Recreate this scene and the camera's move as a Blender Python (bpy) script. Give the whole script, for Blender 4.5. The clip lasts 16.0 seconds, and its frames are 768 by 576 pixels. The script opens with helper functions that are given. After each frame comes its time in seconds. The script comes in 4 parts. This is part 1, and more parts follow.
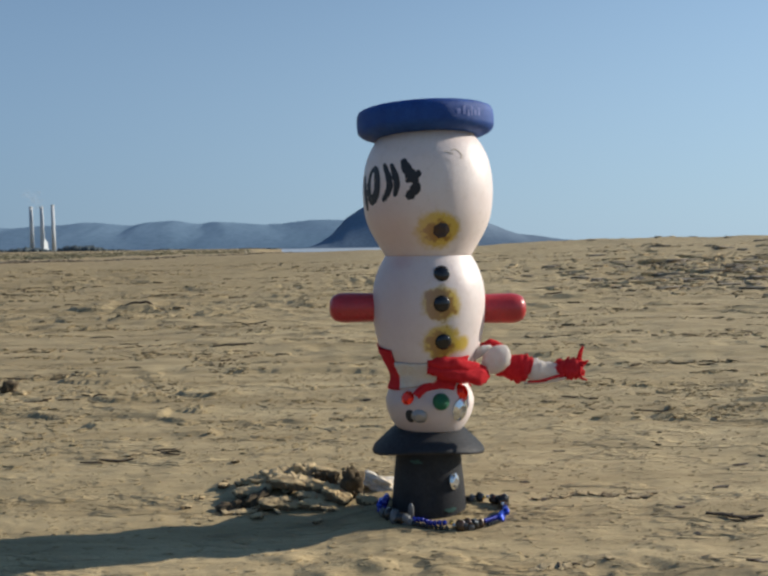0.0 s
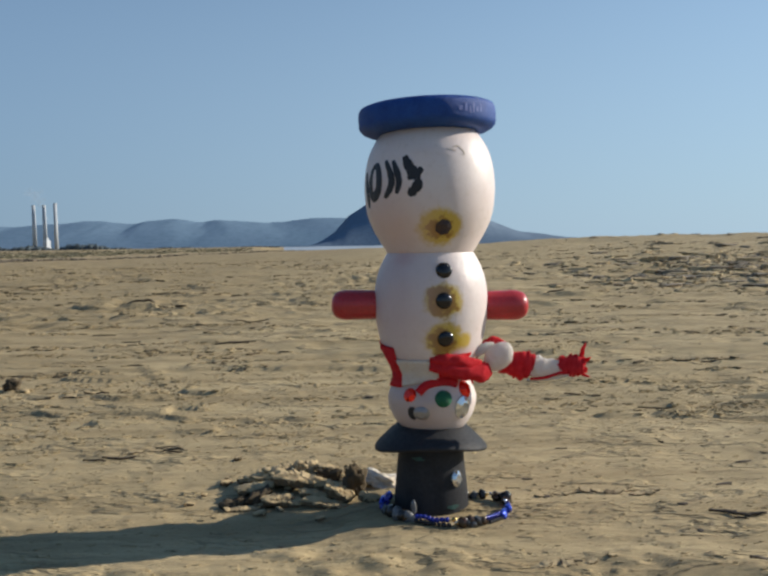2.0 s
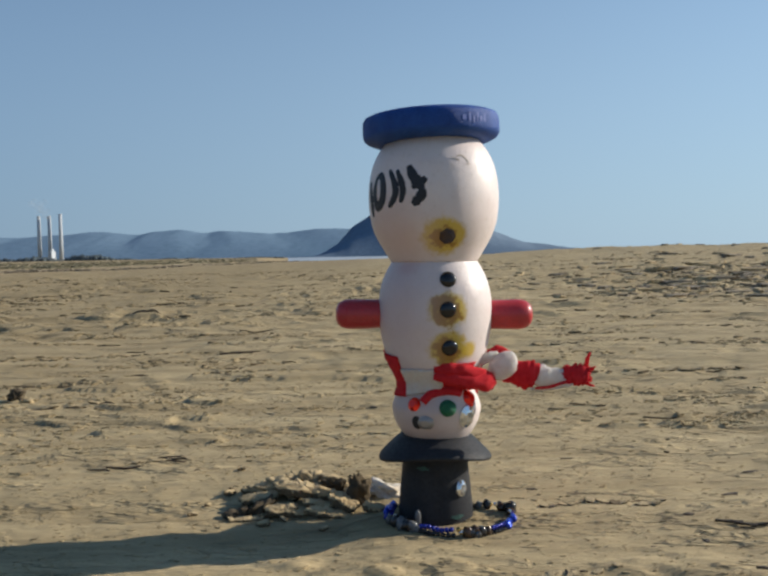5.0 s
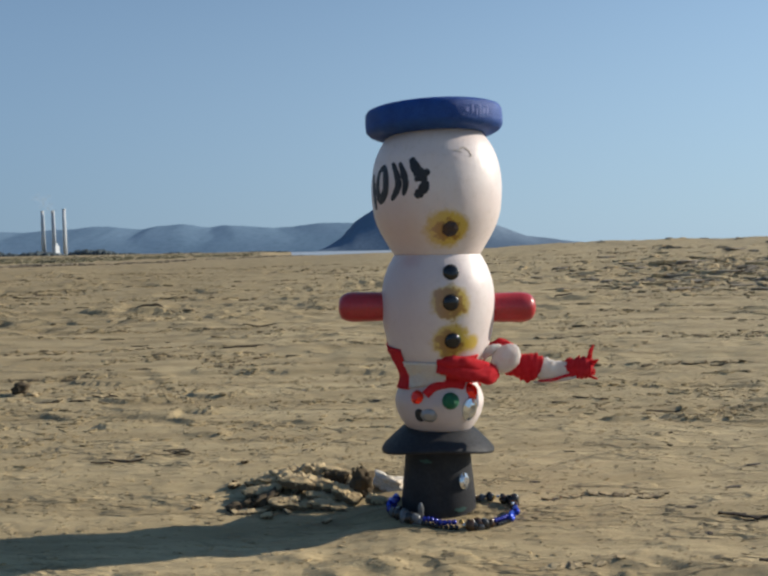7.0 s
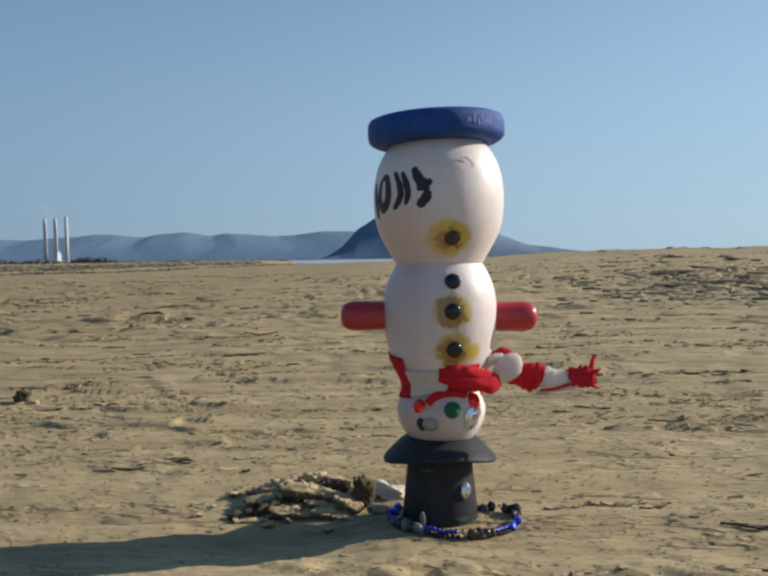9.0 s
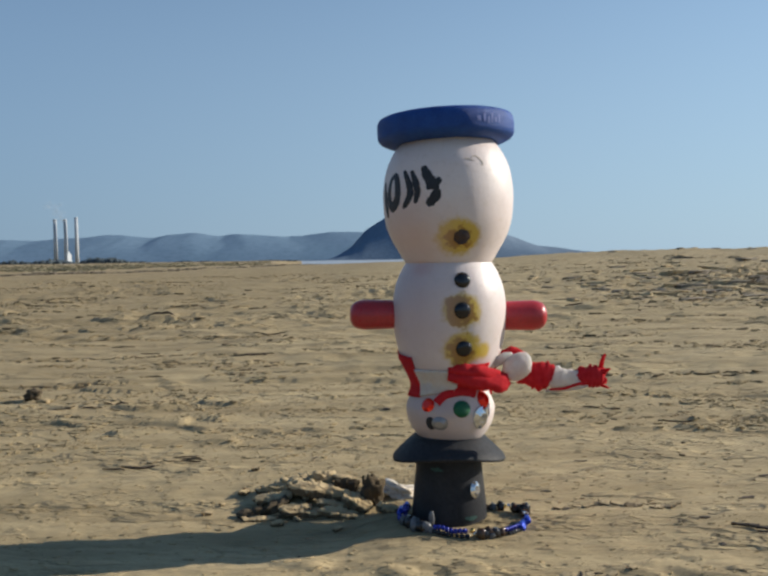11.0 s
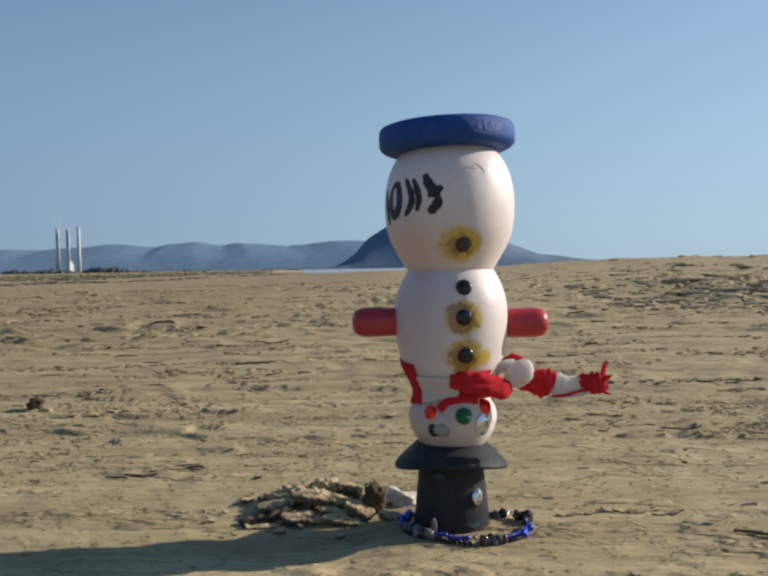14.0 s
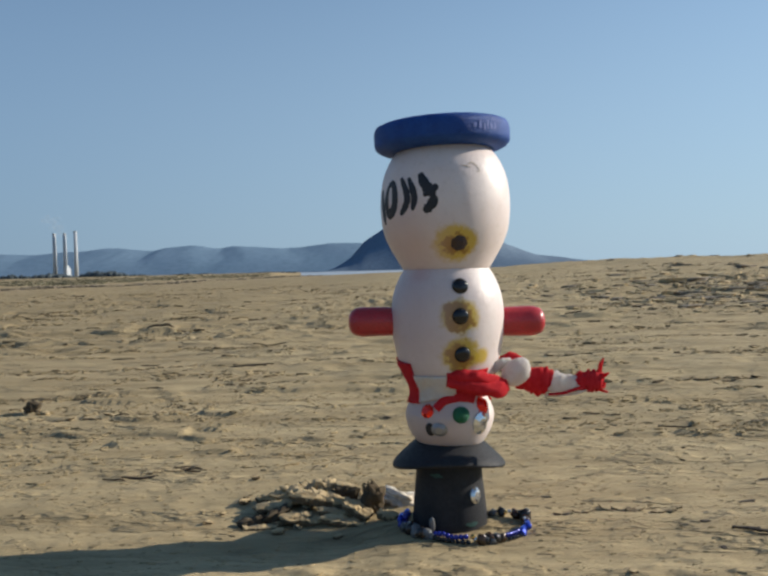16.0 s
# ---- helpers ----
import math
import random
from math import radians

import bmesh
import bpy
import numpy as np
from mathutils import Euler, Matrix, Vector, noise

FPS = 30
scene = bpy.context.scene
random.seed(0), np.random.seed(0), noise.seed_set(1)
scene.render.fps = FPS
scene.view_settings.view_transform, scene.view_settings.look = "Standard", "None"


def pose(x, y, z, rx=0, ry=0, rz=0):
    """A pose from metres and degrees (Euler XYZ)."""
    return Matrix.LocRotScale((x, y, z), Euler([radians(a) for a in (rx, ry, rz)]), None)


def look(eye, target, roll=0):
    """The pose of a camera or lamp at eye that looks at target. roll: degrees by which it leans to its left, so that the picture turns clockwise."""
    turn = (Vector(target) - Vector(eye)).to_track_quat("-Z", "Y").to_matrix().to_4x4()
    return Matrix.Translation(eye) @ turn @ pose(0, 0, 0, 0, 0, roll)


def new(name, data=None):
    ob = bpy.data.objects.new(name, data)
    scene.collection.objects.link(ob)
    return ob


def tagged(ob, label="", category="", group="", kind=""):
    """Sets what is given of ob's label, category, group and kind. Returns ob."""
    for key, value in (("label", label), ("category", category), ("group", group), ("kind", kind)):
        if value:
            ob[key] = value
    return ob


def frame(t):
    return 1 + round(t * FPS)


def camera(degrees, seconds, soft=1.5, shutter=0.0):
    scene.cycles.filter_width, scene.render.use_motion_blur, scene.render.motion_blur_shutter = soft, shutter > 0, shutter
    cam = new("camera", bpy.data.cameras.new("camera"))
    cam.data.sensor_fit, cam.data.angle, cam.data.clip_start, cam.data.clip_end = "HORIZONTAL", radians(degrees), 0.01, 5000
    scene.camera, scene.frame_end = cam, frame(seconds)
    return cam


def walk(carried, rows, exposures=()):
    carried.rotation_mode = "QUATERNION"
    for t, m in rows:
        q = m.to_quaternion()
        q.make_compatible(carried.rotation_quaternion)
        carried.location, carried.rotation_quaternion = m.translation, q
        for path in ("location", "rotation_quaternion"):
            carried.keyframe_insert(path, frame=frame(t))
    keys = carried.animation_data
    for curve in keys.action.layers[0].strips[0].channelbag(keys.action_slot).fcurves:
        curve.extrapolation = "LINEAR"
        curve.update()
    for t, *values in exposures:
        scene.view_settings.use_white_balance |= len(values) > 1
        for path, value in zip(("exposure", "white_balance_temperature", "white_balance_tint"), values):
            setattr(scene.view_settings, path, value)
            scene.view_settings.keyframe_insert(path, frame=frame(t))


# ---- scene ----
cam = camera(54.0, 16.0, soft=2.7)
PATH = [
    (0, (0.00051, -0.54017, 0.18864), (-0.00110, 1.45682, 0.07902), -0.853),
    (0.5, (0.00051, -0.53958, 0.18860), (-0.00171, 1.45749, 0.08046), -0.840),
    (1, (0.00069, -0.53874, 0.18811), (-0.00395, 1.45753, 0.06614), -0.934),
    (1.5, (0.00041, -0.53912, 0.18810), (-0.00652, 1.45728, 0.06839), -0.955),
    (2, (0.00065, -0.53965, 0.18800), (-0.00710, 1.45703, 0.07310), -0.957),
    (2.5, (0.00053, -0.53973, 0.18788), (-0.00368, 1.45714, 0.07619), -0.972),
    (3, (0.00021, -0.53985, 0.18766), (-0.00208, 1.45739, 0.08253), -0.854),
    (3.5, (0.00066, -0.54090, 0.18753), (-0.00339, 1.45721, 0.10076), -0.889),
    (4, (0.00076, -0.53984, 0.18760), (-0.00593, 1.45830, 0.10154), -0.951),
    (6.5, (0.00005, -0.54031, 0.18590), (-0.03145, 1.45710, 0.08912), -0.959),
    (7, (0.00089, -0.53973, 0.18607), (-0.02615, 1.45749, 0.08420), -1.061),
    (7.5, (0.00055, -0.54023, 0.18571), (-0.02186, 1.45735, 0.09002), -1.024),
    (8, (0.00034, -0.54075, 0.18576), (-0.02279, 1.45694, 0.09237), -1.007),
    (8.5, (0.00040, -0.54184, 0.18555), (-0.02594, 1.45572, 0.09037), -1.071),
    (9, (0.00039, -0.54075, 0.18635), (-0.03000, 1.45745, 0.10726), -0.924),
    (11.5, (-0.00023, -0.54076, 0.18502), (-0.06198, 1.45684, 0.10903), -0.985),
    (12, (-0.00027, -0.54148, 0.18528), (-0.07033, 1.45624, 0.12039), -1.018),
    (12.5, (-0.00052, -0.54015, 0.18505), (-0.07150, 1.45755, 0.12036), -0.924),
    (13, (-0.00026, -0.54185, 0.18514), (-0.06258, 1.45595, 0.11510), -1.026),
    (13.5, (0.00009, -0.54204, 0.18452), (-0.05982, 1.45611, 0.12281), -1.091),
    (14, (-0.00021, -0.54312, 0.18440), (-0.05767, 1.45532, 0.13020), -1.026),
    (14.5, (0.00011, -0.54211, 0.18413), (-0.05813, 1.45646, 0.13599), -1.094),
    (15, (0.00051, -0.54367, 0.18425), (-0.04697, 1.45557, 0.15617), -1.140),
    (15.5, (0.00056, -0.54384, 0.18339), (-0.04692, 1.45528, 0.14753), -1.184),
    (16, (0.00074, -0.54290, 0.18259), (-0.05030, 1.45585, 0.13359), -1.461),
]
walk(cam, [(t, look(eye, target, roll)) for t, eye, target, roll in PATH])

# ---- light and sky ----
SUN_EL, SUN_AZ = 24.0, 74.5          # height, and bearing from +y towards +x, in degrees
world = bpy.data.worlds.new("world")
scene.world = world
world.use_nodes = True
wn = world.node_tree
sky = wn.nodes.new("ShaderNodeTexSky")
sky.sky_type = 'NISHITA'
sky.sun_disc = False
sky.sun_elevation, sky.sun_rotation = radians(SUN_EL), radians(SUN_AZ)
sky.altitude, sky.air_density, sky.dust_density, sky.ozone_density = 0.0, 1.0, 0.2, 2.0
tint = wn.nodes.new("ShaderNodeMix")      # the sky's own light, a little bluer
tint.data_type, tint.blend_type = 'RGBA', 'MULTIPLY'
tint.inputs[0].default_value = 1.0
tint.inputs[7].default_value = (0.64, 0.88, 1.06, 1)
# sea haze: thick over the horizon, thin overhead, paler towards the sun
way_up = wn.nodes.new("ShaderNodeTexCoord")
toward = Vector((math.sin(radians(SUN_AZ)) * math.cos(radians(SUN_EL)), math.cos(radians(SUN_AZ)) * math.cos(radians(SUN_EL)), math.sin(radians(SUN_EL))))
sunward = wn.nodes.new("ShaderNodeVectorMath")
sunward.operation = 'DOT_PRODUCT'
sunward.inputs[1].default_value = toward
side = wn.nodes.new("ShaderNodeMapRange")
side.inputs[1].default_value, side.inputs[2].default_value = -0.6, 1.0
haze = wn.nodes.new("ShaderNodeMix")
haze.data_type = 'RGBA'
haze.inputs[6].default_value, haze.inputs[7].default_value = (1.40, 2.20, 3.40, 1), (4.45, 6.0, 7.3, 1)
level = wn.nodes.new("ShaderNodeSeparateXYZ")
thick = wn.nodes.new("ShaderNodeMapRange")
thick.interpolation_type = 'SMOOTHSTEP'
thick.inputs[1].default_value, thick.inputs[2].default_value, thick.inputs[3].default_value, thick.inputs[4].default_value = -0.12, 0.75, 0.98, 0.03
veil = wn.nodes.new("ShaderNodeMix")
veil.data_type = 'RGBA'
wn.links.new(way_up.outputs["Generated"], sunward.inputs[0])
wn.links.new(way_up.outputs["Generated"], level.inputs[0])
wn.links.new(sunward.outputs["Value"], side.inputs[0])
wn.links.new(side.outputs[0], haze.inputs[0])
wn.links.new(level.outputs[2], thick.inputs[0])
wn.links.new(thick.outputs[0], veil.inputs[0])
wn.links.new(haze.outputs[2], veil.inputs[7])
wn.links.new(sky.outputs[0], tint.inputs[6])
wn.links.new(tint.outputs[2], veil.inputs[6])
wn.links.new(veil.outputs[2], wn.nodes["Background"].inputs[0])
wn.nodes["Background"].inputs[1].default_value = 0.096
sun = new("sun", bpy.data.lights.new("sun", "SUN"))
sun.data.energy, sun.data.angle, sun.data.color = 4.8, radians(0.5), (1.0, 0.925, 0.81)
sun.matrix_world = look(toward * 30, (0, 0, 0))
scene.view_settings.exposure = 0.2


# ---- materials ----
def material(name, colour, rough=0.6, metal=0.0, spec=0.5):
    m = bpy.data.materials.new(name)
    m.use_nodes = True
    b = m.node_tree.nodes["Principled BSDF"]
    b.inputs["Base Color"].default_value = (*colour, 1)
    b.inputs["Roughness"].default_value, b.inputs["Metallic"].default_value = rough, metal
    b.inputs["Specular IOR Level"].default_value = spec
    return m, m.node_tree, b


def node(nt, kind, **values):
    n = nt.nodes.new(kind)
    for k, v in values.items():
        n.inputs[k.replace("_", " ")].default_value = v
    return n


def mix(nt, fac, a, b, how="MIX"):
    """Mixes two colours (or sockets) by a factor (or socket)."""
    n = nt.nodes.new("ShaderNodeMix")
    n.data_type, n.blend_type = 'RGBA', how
    for sock, v in ((n.inputs[0], fac), (n.inputs[6], a), (n.inputs[7], b)):
        if isinstance(v, bpy.types.NodeSocket):
            nt.links.new(v, sock)
        else:
            sock.default_value = v if sock == n.inputs[0] else (*v, 1)
    return n.outputs[2]


def ramp(nt, value, stops):
    n = nt.nodes.new("ShaderNodeMapRange")
    nt.links.new(value, n.inputs[0])
    n.inputs[1].default_value, n.inputs[2].default_value, n.inputs[3].default_value, n.inputs[4].default_value = stops
    return n.outputs[0]


def coords(nt, scale=(1, 1, 1)):
    c = nt.nodes.new("ShaderNodeTexCoord")
    mp = nt.nodes.new("ShaderNodeMapping")
    mp.inputs["Scale"].default_value = scale
    nt.links.new(c.outputs["Object"], mp.inputs[0])
    return mp.outputs[0]


def speckle(nt, where, scale, detail=4.0, rough=0.6):
    n = node(nt, "ShaderNodeTexNoise", Scale=scale, Detail=detail, Roughness=rough)
    nt.links.new(where, n.inputs["Vector"])
    return n.outputs[0]


def relief(nt, b, height, distance, strength=0.6, before=None):
    n = node(nt, "ShaderNodeBump", Strength=strength, Distance=distance)
    nt.links.new(height, n.inputs["Height"])
    if before is not None:
        nt.links.new(before, n.inputs["Normal"])
    nt.links.new(n.outputs[0], b.inputs["Normal"])
    return n.outputs[0]


def worn(name, colour, dark, rough, scale, bump=0.0004, metal=0.0, spec=0.5):
    """A surface with broad and fine variation of colour and relief."""
    m, nt, b = material(name, colour, rough, metal, spec)
    w = coords(nt)
    broad, fine = speckle(nt, w, scale), speckle(nt, w, scale * 9)
    c = mix(nt, ramp(nt, broad, (0.35, 0.7, 0.0, 1.0)), colour, dark)
    c = mix(nt, ramp(nt, fine, (0.4, 0.8, 0.0, 0.5)), c, tuple(0.6 * v for v in dark))
    nt.links.new(c, b.inputs["Base Color"])
    nt.links.new(ramp(nt, fine, (0.3, 0.7, rough - 0.08, min(1, rough + 0.12))), b.inputs["Roughness"])
    if bump:
        relief(nt, b, fine, bump)
    return m


def sand_material(name, pale, dark, lie=(0.45, 2.4, 1), flat=True):
    """Dry sand. flat: the wind-combed beach itself, lens fall-off painted in as darker colour to the left, with a
    broken crust.
    """
    m, nt, b = material(name, pale, 0.95, 0.0, 0.15)
    w = coords(nt)
    streak = speckle(nt, coords(nt, (1.6, 11.0, 3.0)), 1.6, 6.0, 0.62)
    fine = speckle(nt, coords(nt, lie), 60.0, 5.0, 0.66)
    grain = speckle(nt, w, 900.0, 3.0, 0.7)
    c = mix(nt, ramp(nt, streak, (0.38, 0.62, 0.0, 1.0)), pale, dark)
    c = mix(nt, ramp(nt, fine, (0.42, 0.70, 0.0, 0.55)), c, tuple(v * 0.72 for v in dark))
    c = mix(nt, ramp(nt, grain, (0.4, 0.75, 0.0, 0.5)), c, tuple(v * 0.5 for v in dark))
    if flat:
        place, edge = nt.nodes.new("ShaderNodeSeparateXYZ"), nt.nodes.new("ShaderNodeMath")
        nt.links.new(w, place.inputs[0])
        edge.operation = 'MULTIPLY_ADD'
        nt.links.new(speckle(nt, coords(nt, (1.0, 2.0, 1.0)), 3.0, 5.0), edge.inputs[0])
        edge.inputs[1].default_value = 1.1
        nt.links.new(place.outputs[0], edge.inputs[2])
        # vignette put into the sand's colour: darker towards -x, with an uneven edge
        c = mix(nt, ramp(nt, edge.outputs[0], (-0.75, 0.62, 0.40, 0.0)), c, tuple(v * 0.55 for v in dark))
    nt.links.new(c, b.inputs["Base Color"])
    first = relief(nt, b, fine, 0.0026, 0.7)
    if flat:
        for size, low, high in ((24.0, 0.56, 0.0014), (8.5, 0.54, 0.0055)):
            flake = speckle(nt, coords(nt, (0.7, 2.3, 1.0)), size, 5.0, 0.62)
            first = relief(nt, b, ramp(nt, flake, (low, low + 0.06, 0.0, 1.0)), high, 0.8, first)
    relief(nt, b, grain, 0.0006, 0.7, first)
    return m


SAND = sand_material("sand", (0.572, 0.447, 0.253), (0.385, 0.293, 0.159))
CLOD = sand_material("damp_sand_crust", (0.64, 0.495, 0.288), (0.45, 0.34, 0.19), (1, 1, 1), False)
DAMP_SHADE = sand_material("damp_and_shaded_sand", (0.145, 0.112, 0.072), (0.085, 0.066, 0.043), (0.8, 0.8, 0.8), False)
TWIG = worn("dark_twig_and_shadow_line", (0.085, 0.06, 0.04), (0.045, 0.032, 0.022), 0.85, 60)
WRACK = worn("dried_kelp", (0.27, 0.215, 0.14), (0.13, 0.10, 0.068), 0.8, 9)
BLUE = worn("blue_paint", (0.022, 0.086, 0.33), (0.015, 0.056, 0.235), 0.55, 90, 0.0014, spec=0.22)
PALE_BLUE = worn("rubbed_pale_blue_paint", (0.12, 0.19, 0.50), (0.05, 0.10, 0.36), 0.6, 500, 0.0004)
RED = worn("red_enamel", (0.52, 0.042, 0.048), (0.38, 0.026, 0.032), 0.32, 60, 0.0002)
BLACKHAT = worn("matt_black_plastic", (0.034, 0.0345, 0.037), (0.023, 0.0235, 0.026), 0.58, 50, 0.0002, spec=0.18)
CHIPPED_BLACK = worn("chipped_black_paint", (0.016, 0.017, 0.034), (0.07, 0.035, 0.018), 0.5, 210, 0.0006)
INK = worn("black_brushed_paint", (0.012, 0.012, 0.016), (0.022, 0.022, 0.026), 0.5, 120)
TEAL = worn("teal_paint_smear", (0.012, 0.07, 0.055), (0.01, 0.04, 0.035), 0.5, 200)
CHIPPED = worn("chipped_paint_edge", (0.60, 0.51, 0.43), (0.50, 0.42, 0.34), 0.7, 300)
# darker copy of the crust, carrying painted shade as well as damp
CRUST_SHADE_DAMP = sand_material("shade_and_damp_crust", (0.26, 0.195, 0.118), (0.15, 0.113, 0.07), (1, 1, 1), False)
SHELL = worn("bleached_shell", (0.80, 0.74, 0.63), (0.62, 0.50, 0.36), 0.6, 60, 0.0006)
def cloth(*args, **kw):
    """Thin knit cloth that lets some sun through."""
    m = worn(*args, **kw)
    nt = m.node_tree
    b, out = nt.nodes["Principled BSDF"], nt.nodes["Material Output"]
    thin, both = nt.nodes.new("ShaderNodeBsdfTranslucent"), nt.nodes.new("ShaderNodeMixShader")
    both.inputs[0].default_value = 0.35
    nt.links.new(b.inputs["Base Color"].links[0].from_socket, thin.inputs["Color"])
    nt.links.new(b.outputs[0], both.inputs[1])
    nt.links.new(thin.outputs[0], both.inputs[2])
    nt.links.new(both.outputs[0], out.inputs["Surface"])
    return m


CLOTH_RED = cloth("red_knit_cloth", (0.82, 0.045, 0.058), (0.70, 0.028, 0.038), 0.9, 260, 0.0009, spec=0.2)
CLOTH_WHITE = cloth("cream_knit_cloth", (0.90, 0.86, 0.80), (0.84, 0.76, 0.68), 0.9, 260, 0.0009, spec=0.2)
BUTTON, _, _ = material("glossy_black_button", (0.010, 0.010, 0.012), 0.12)
BEAD_BLUE, _, _ = material("cobalt_glass_bead", (0.016, 0.026, 0.28), 0.22, 0.3, 0.9)
BEAD_SKY, _, _ = material("bright_blue_foil_bead", (0.02, 0.06, 0.46), 0.22, 0.55, 0.8)
STONE_BROWN = worn("tiger_brown_stone", (0.10, 0.05, 0.022), (0.03, 0.017, 0.01), 0.14, 300, 0.0)
STONE_DARK = worn("dark_polished_stone", (0.03, 0.026, 0.024), (0.012, 0.012, 0.014), 0.12, 300, 0.0)
# quartz colour kept dark to imitate the shadow on the left beads
STONE_SHADED = worn("shaded_quartz_bead", (0.17, 0.17, 0.17), (0.09, 0.095, 0.10), 0.2, 200, 0.0)
BRASS, _, _ = material("brass_bead", (0.66, 0.42, 0.14), 0.2, 1.0)
SILVER, _, _ = material("silver_foil", (0.82, 0.82, 0.80), 0.16, 1.0)
GEM_RED, _, _ = material("red_acrylic_gem", (0.85, 0.025, 0.010), 0.10, 0.55, 0.9)
GEM_GREEN = worn("green_felt_pompom", (0.012, 0.17, 0.075), (0.008, 0.10, 0.045), 0.7, 300, 0.0012)
CONCRETE = worn("hazy_concrete", (0.47, 0.50, 0.52), (0.38, 0.41, 0.44), 0.8, 0.02, 0.0)
BEACH_GRASS = worn("dry_dune_grass", (0.20, 0.175, 0.095), (0.12, 0.105, 0.062), 0.95, 2.0, 0.0)
SCRUB = worn("dune_scrub", (0.085, 0.105, 0.11), (0.06, 0.078, 0.082), 0.95, 0.4, 0.0)
# distance haze is painted into the base colour of hills and rock
HILLS = worn("hazed_coastal_hills", (0.185, 0.27, 0.355), (0.165, 0.25, 0.33), 0.95, 0.004, 0.0, spec=0.0)
ROCK = worn("hazed_sea_rock", (0.185, 0.245, 0.31), (0.155, 0.21, 0.275), 0.95, 0.012, 0.0, spec=0.0)
WATER = worn("pale_sea", (0.34, 0.39, 0.43), (0.39, 0.435, 0.465), 0.5, 0.05, 0.0)


def painted_wood():
    """Off-white paint, with rubbed yellow stains round the buttons, a faint pink smear, and the left side's shade and
    pink bounce painted in.
    """
    m, nt, b = material("off_white_paint", (0.76, 0.71, 0.64), 0.42)
    w = coords(nt)
    broad, fine, hair = speckle(nt, w, 45), speckle(nt, w, 260, 5.0), speckle(nt, w, 900)
    c = mix(nt, ramp(nt, broad, (0.4, 0.72, 0.0, 0.55)), (0.72, 0.635, 0.60), (0.65, 0.535, 0.50))
    c = mix(nt, ramp(nt, fine, (0.55, 0.8, 0.0, 0.5)), c, (0.52, 0.44, 0.36))

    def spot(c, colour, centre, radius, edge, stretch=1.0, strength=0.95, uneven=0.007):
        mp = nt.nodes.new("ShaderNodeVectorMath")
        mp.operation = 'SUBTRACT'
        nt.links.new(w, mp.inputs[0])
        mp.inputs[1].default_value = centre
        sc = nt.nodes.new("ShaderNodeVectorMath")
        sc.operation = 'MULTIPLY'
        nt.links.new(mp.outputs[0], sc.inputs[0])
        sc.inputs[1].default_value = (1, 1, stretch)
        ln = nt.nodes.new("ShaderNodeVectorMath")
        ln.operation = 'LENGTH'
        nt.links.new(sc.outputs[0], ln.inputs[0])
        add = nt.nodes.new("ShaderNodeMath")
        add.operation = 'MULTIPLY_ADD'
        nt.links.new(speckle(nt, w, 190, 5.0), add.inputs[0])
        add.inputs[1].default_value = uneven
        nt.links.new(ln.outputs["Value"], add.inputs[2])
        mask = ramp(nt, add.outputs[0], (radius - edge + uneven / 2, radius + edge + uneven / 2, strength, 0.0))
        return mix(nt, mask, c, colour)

    for th, z, big, brown in ((-84, 0.1985, 0.0145, 0.0078), (-81, 0.1497, 0.0135, 0.0098), (-80, 0.1237, 0.0135, 0.0082)):
        centre = on_body(th, z)
        c = spot(c, (0.58, 0.39, 0.03), centre, big, 0.0022, 1.15, 0.92, 0.011)
        c = spot(c, (0.24, 0.085, 0.012), (centre[0] - 0.001, centre[1], centre[2] - 0.0008), brown + 0.0004, 0.0012, 1.0, 0.75, 0.024)
    c = spot(c, (0.62, 0.42, 0.035), on_body(-56, 0.122), 0.0055, 0.0015, 1.0, 0.9, 0.004)
    # shade on the head's left, painted as a broad spot; then a small pink smear
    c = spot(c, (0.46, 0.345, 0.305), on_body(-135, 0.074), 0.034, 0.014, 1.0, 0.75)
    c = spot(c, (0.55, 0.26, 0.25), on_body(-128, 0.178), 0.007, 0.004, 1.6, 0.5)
    # shade and bounced pink on the left of chest and belly, painted in
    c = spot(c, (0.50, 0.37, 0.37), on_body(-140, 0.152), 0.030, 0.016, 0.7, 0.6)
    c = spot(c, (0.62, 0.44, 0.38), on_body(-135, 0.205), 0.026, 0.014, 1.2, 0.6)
    nt.links.new(c, b.inputs["Base Color"])
    nt.links.new(ramp(nt, fine, (0.3, 0.7, 0.34, 0.52)), b.inputs["Roughness"])
    first = relief(nt, b, broad, 0.002, 0.35)
    relief(nt, b, hair, 0.0003, 0.5, first)
    return m


def clear_gem():
    m, nt, b = material("clear_foil_backed_gem", (0.75, 0.77, 0.78), 0.08, 0.85)
    return m


# ---- mesh helpers ----
def finish(name, bm, mat, smooth=True):
    bmesh.ops.recalc_face_normals(bm, faces=bm.faces)
    me = bpy.data.meshes.new(name)
    bm.to_mesh(me)
    bm.free()
    if smooth:
        me.polygons.foreach_set("use_smooth", [True] * len(me.polygons))
    me.materials.append(mat)
    return me


def part(name, bm, mat, parent, label="", smooth=True):
    ob = new(name, finish(name, bm, mat, smooth))
    ob.parent = parent
    return tagged(ob, label)


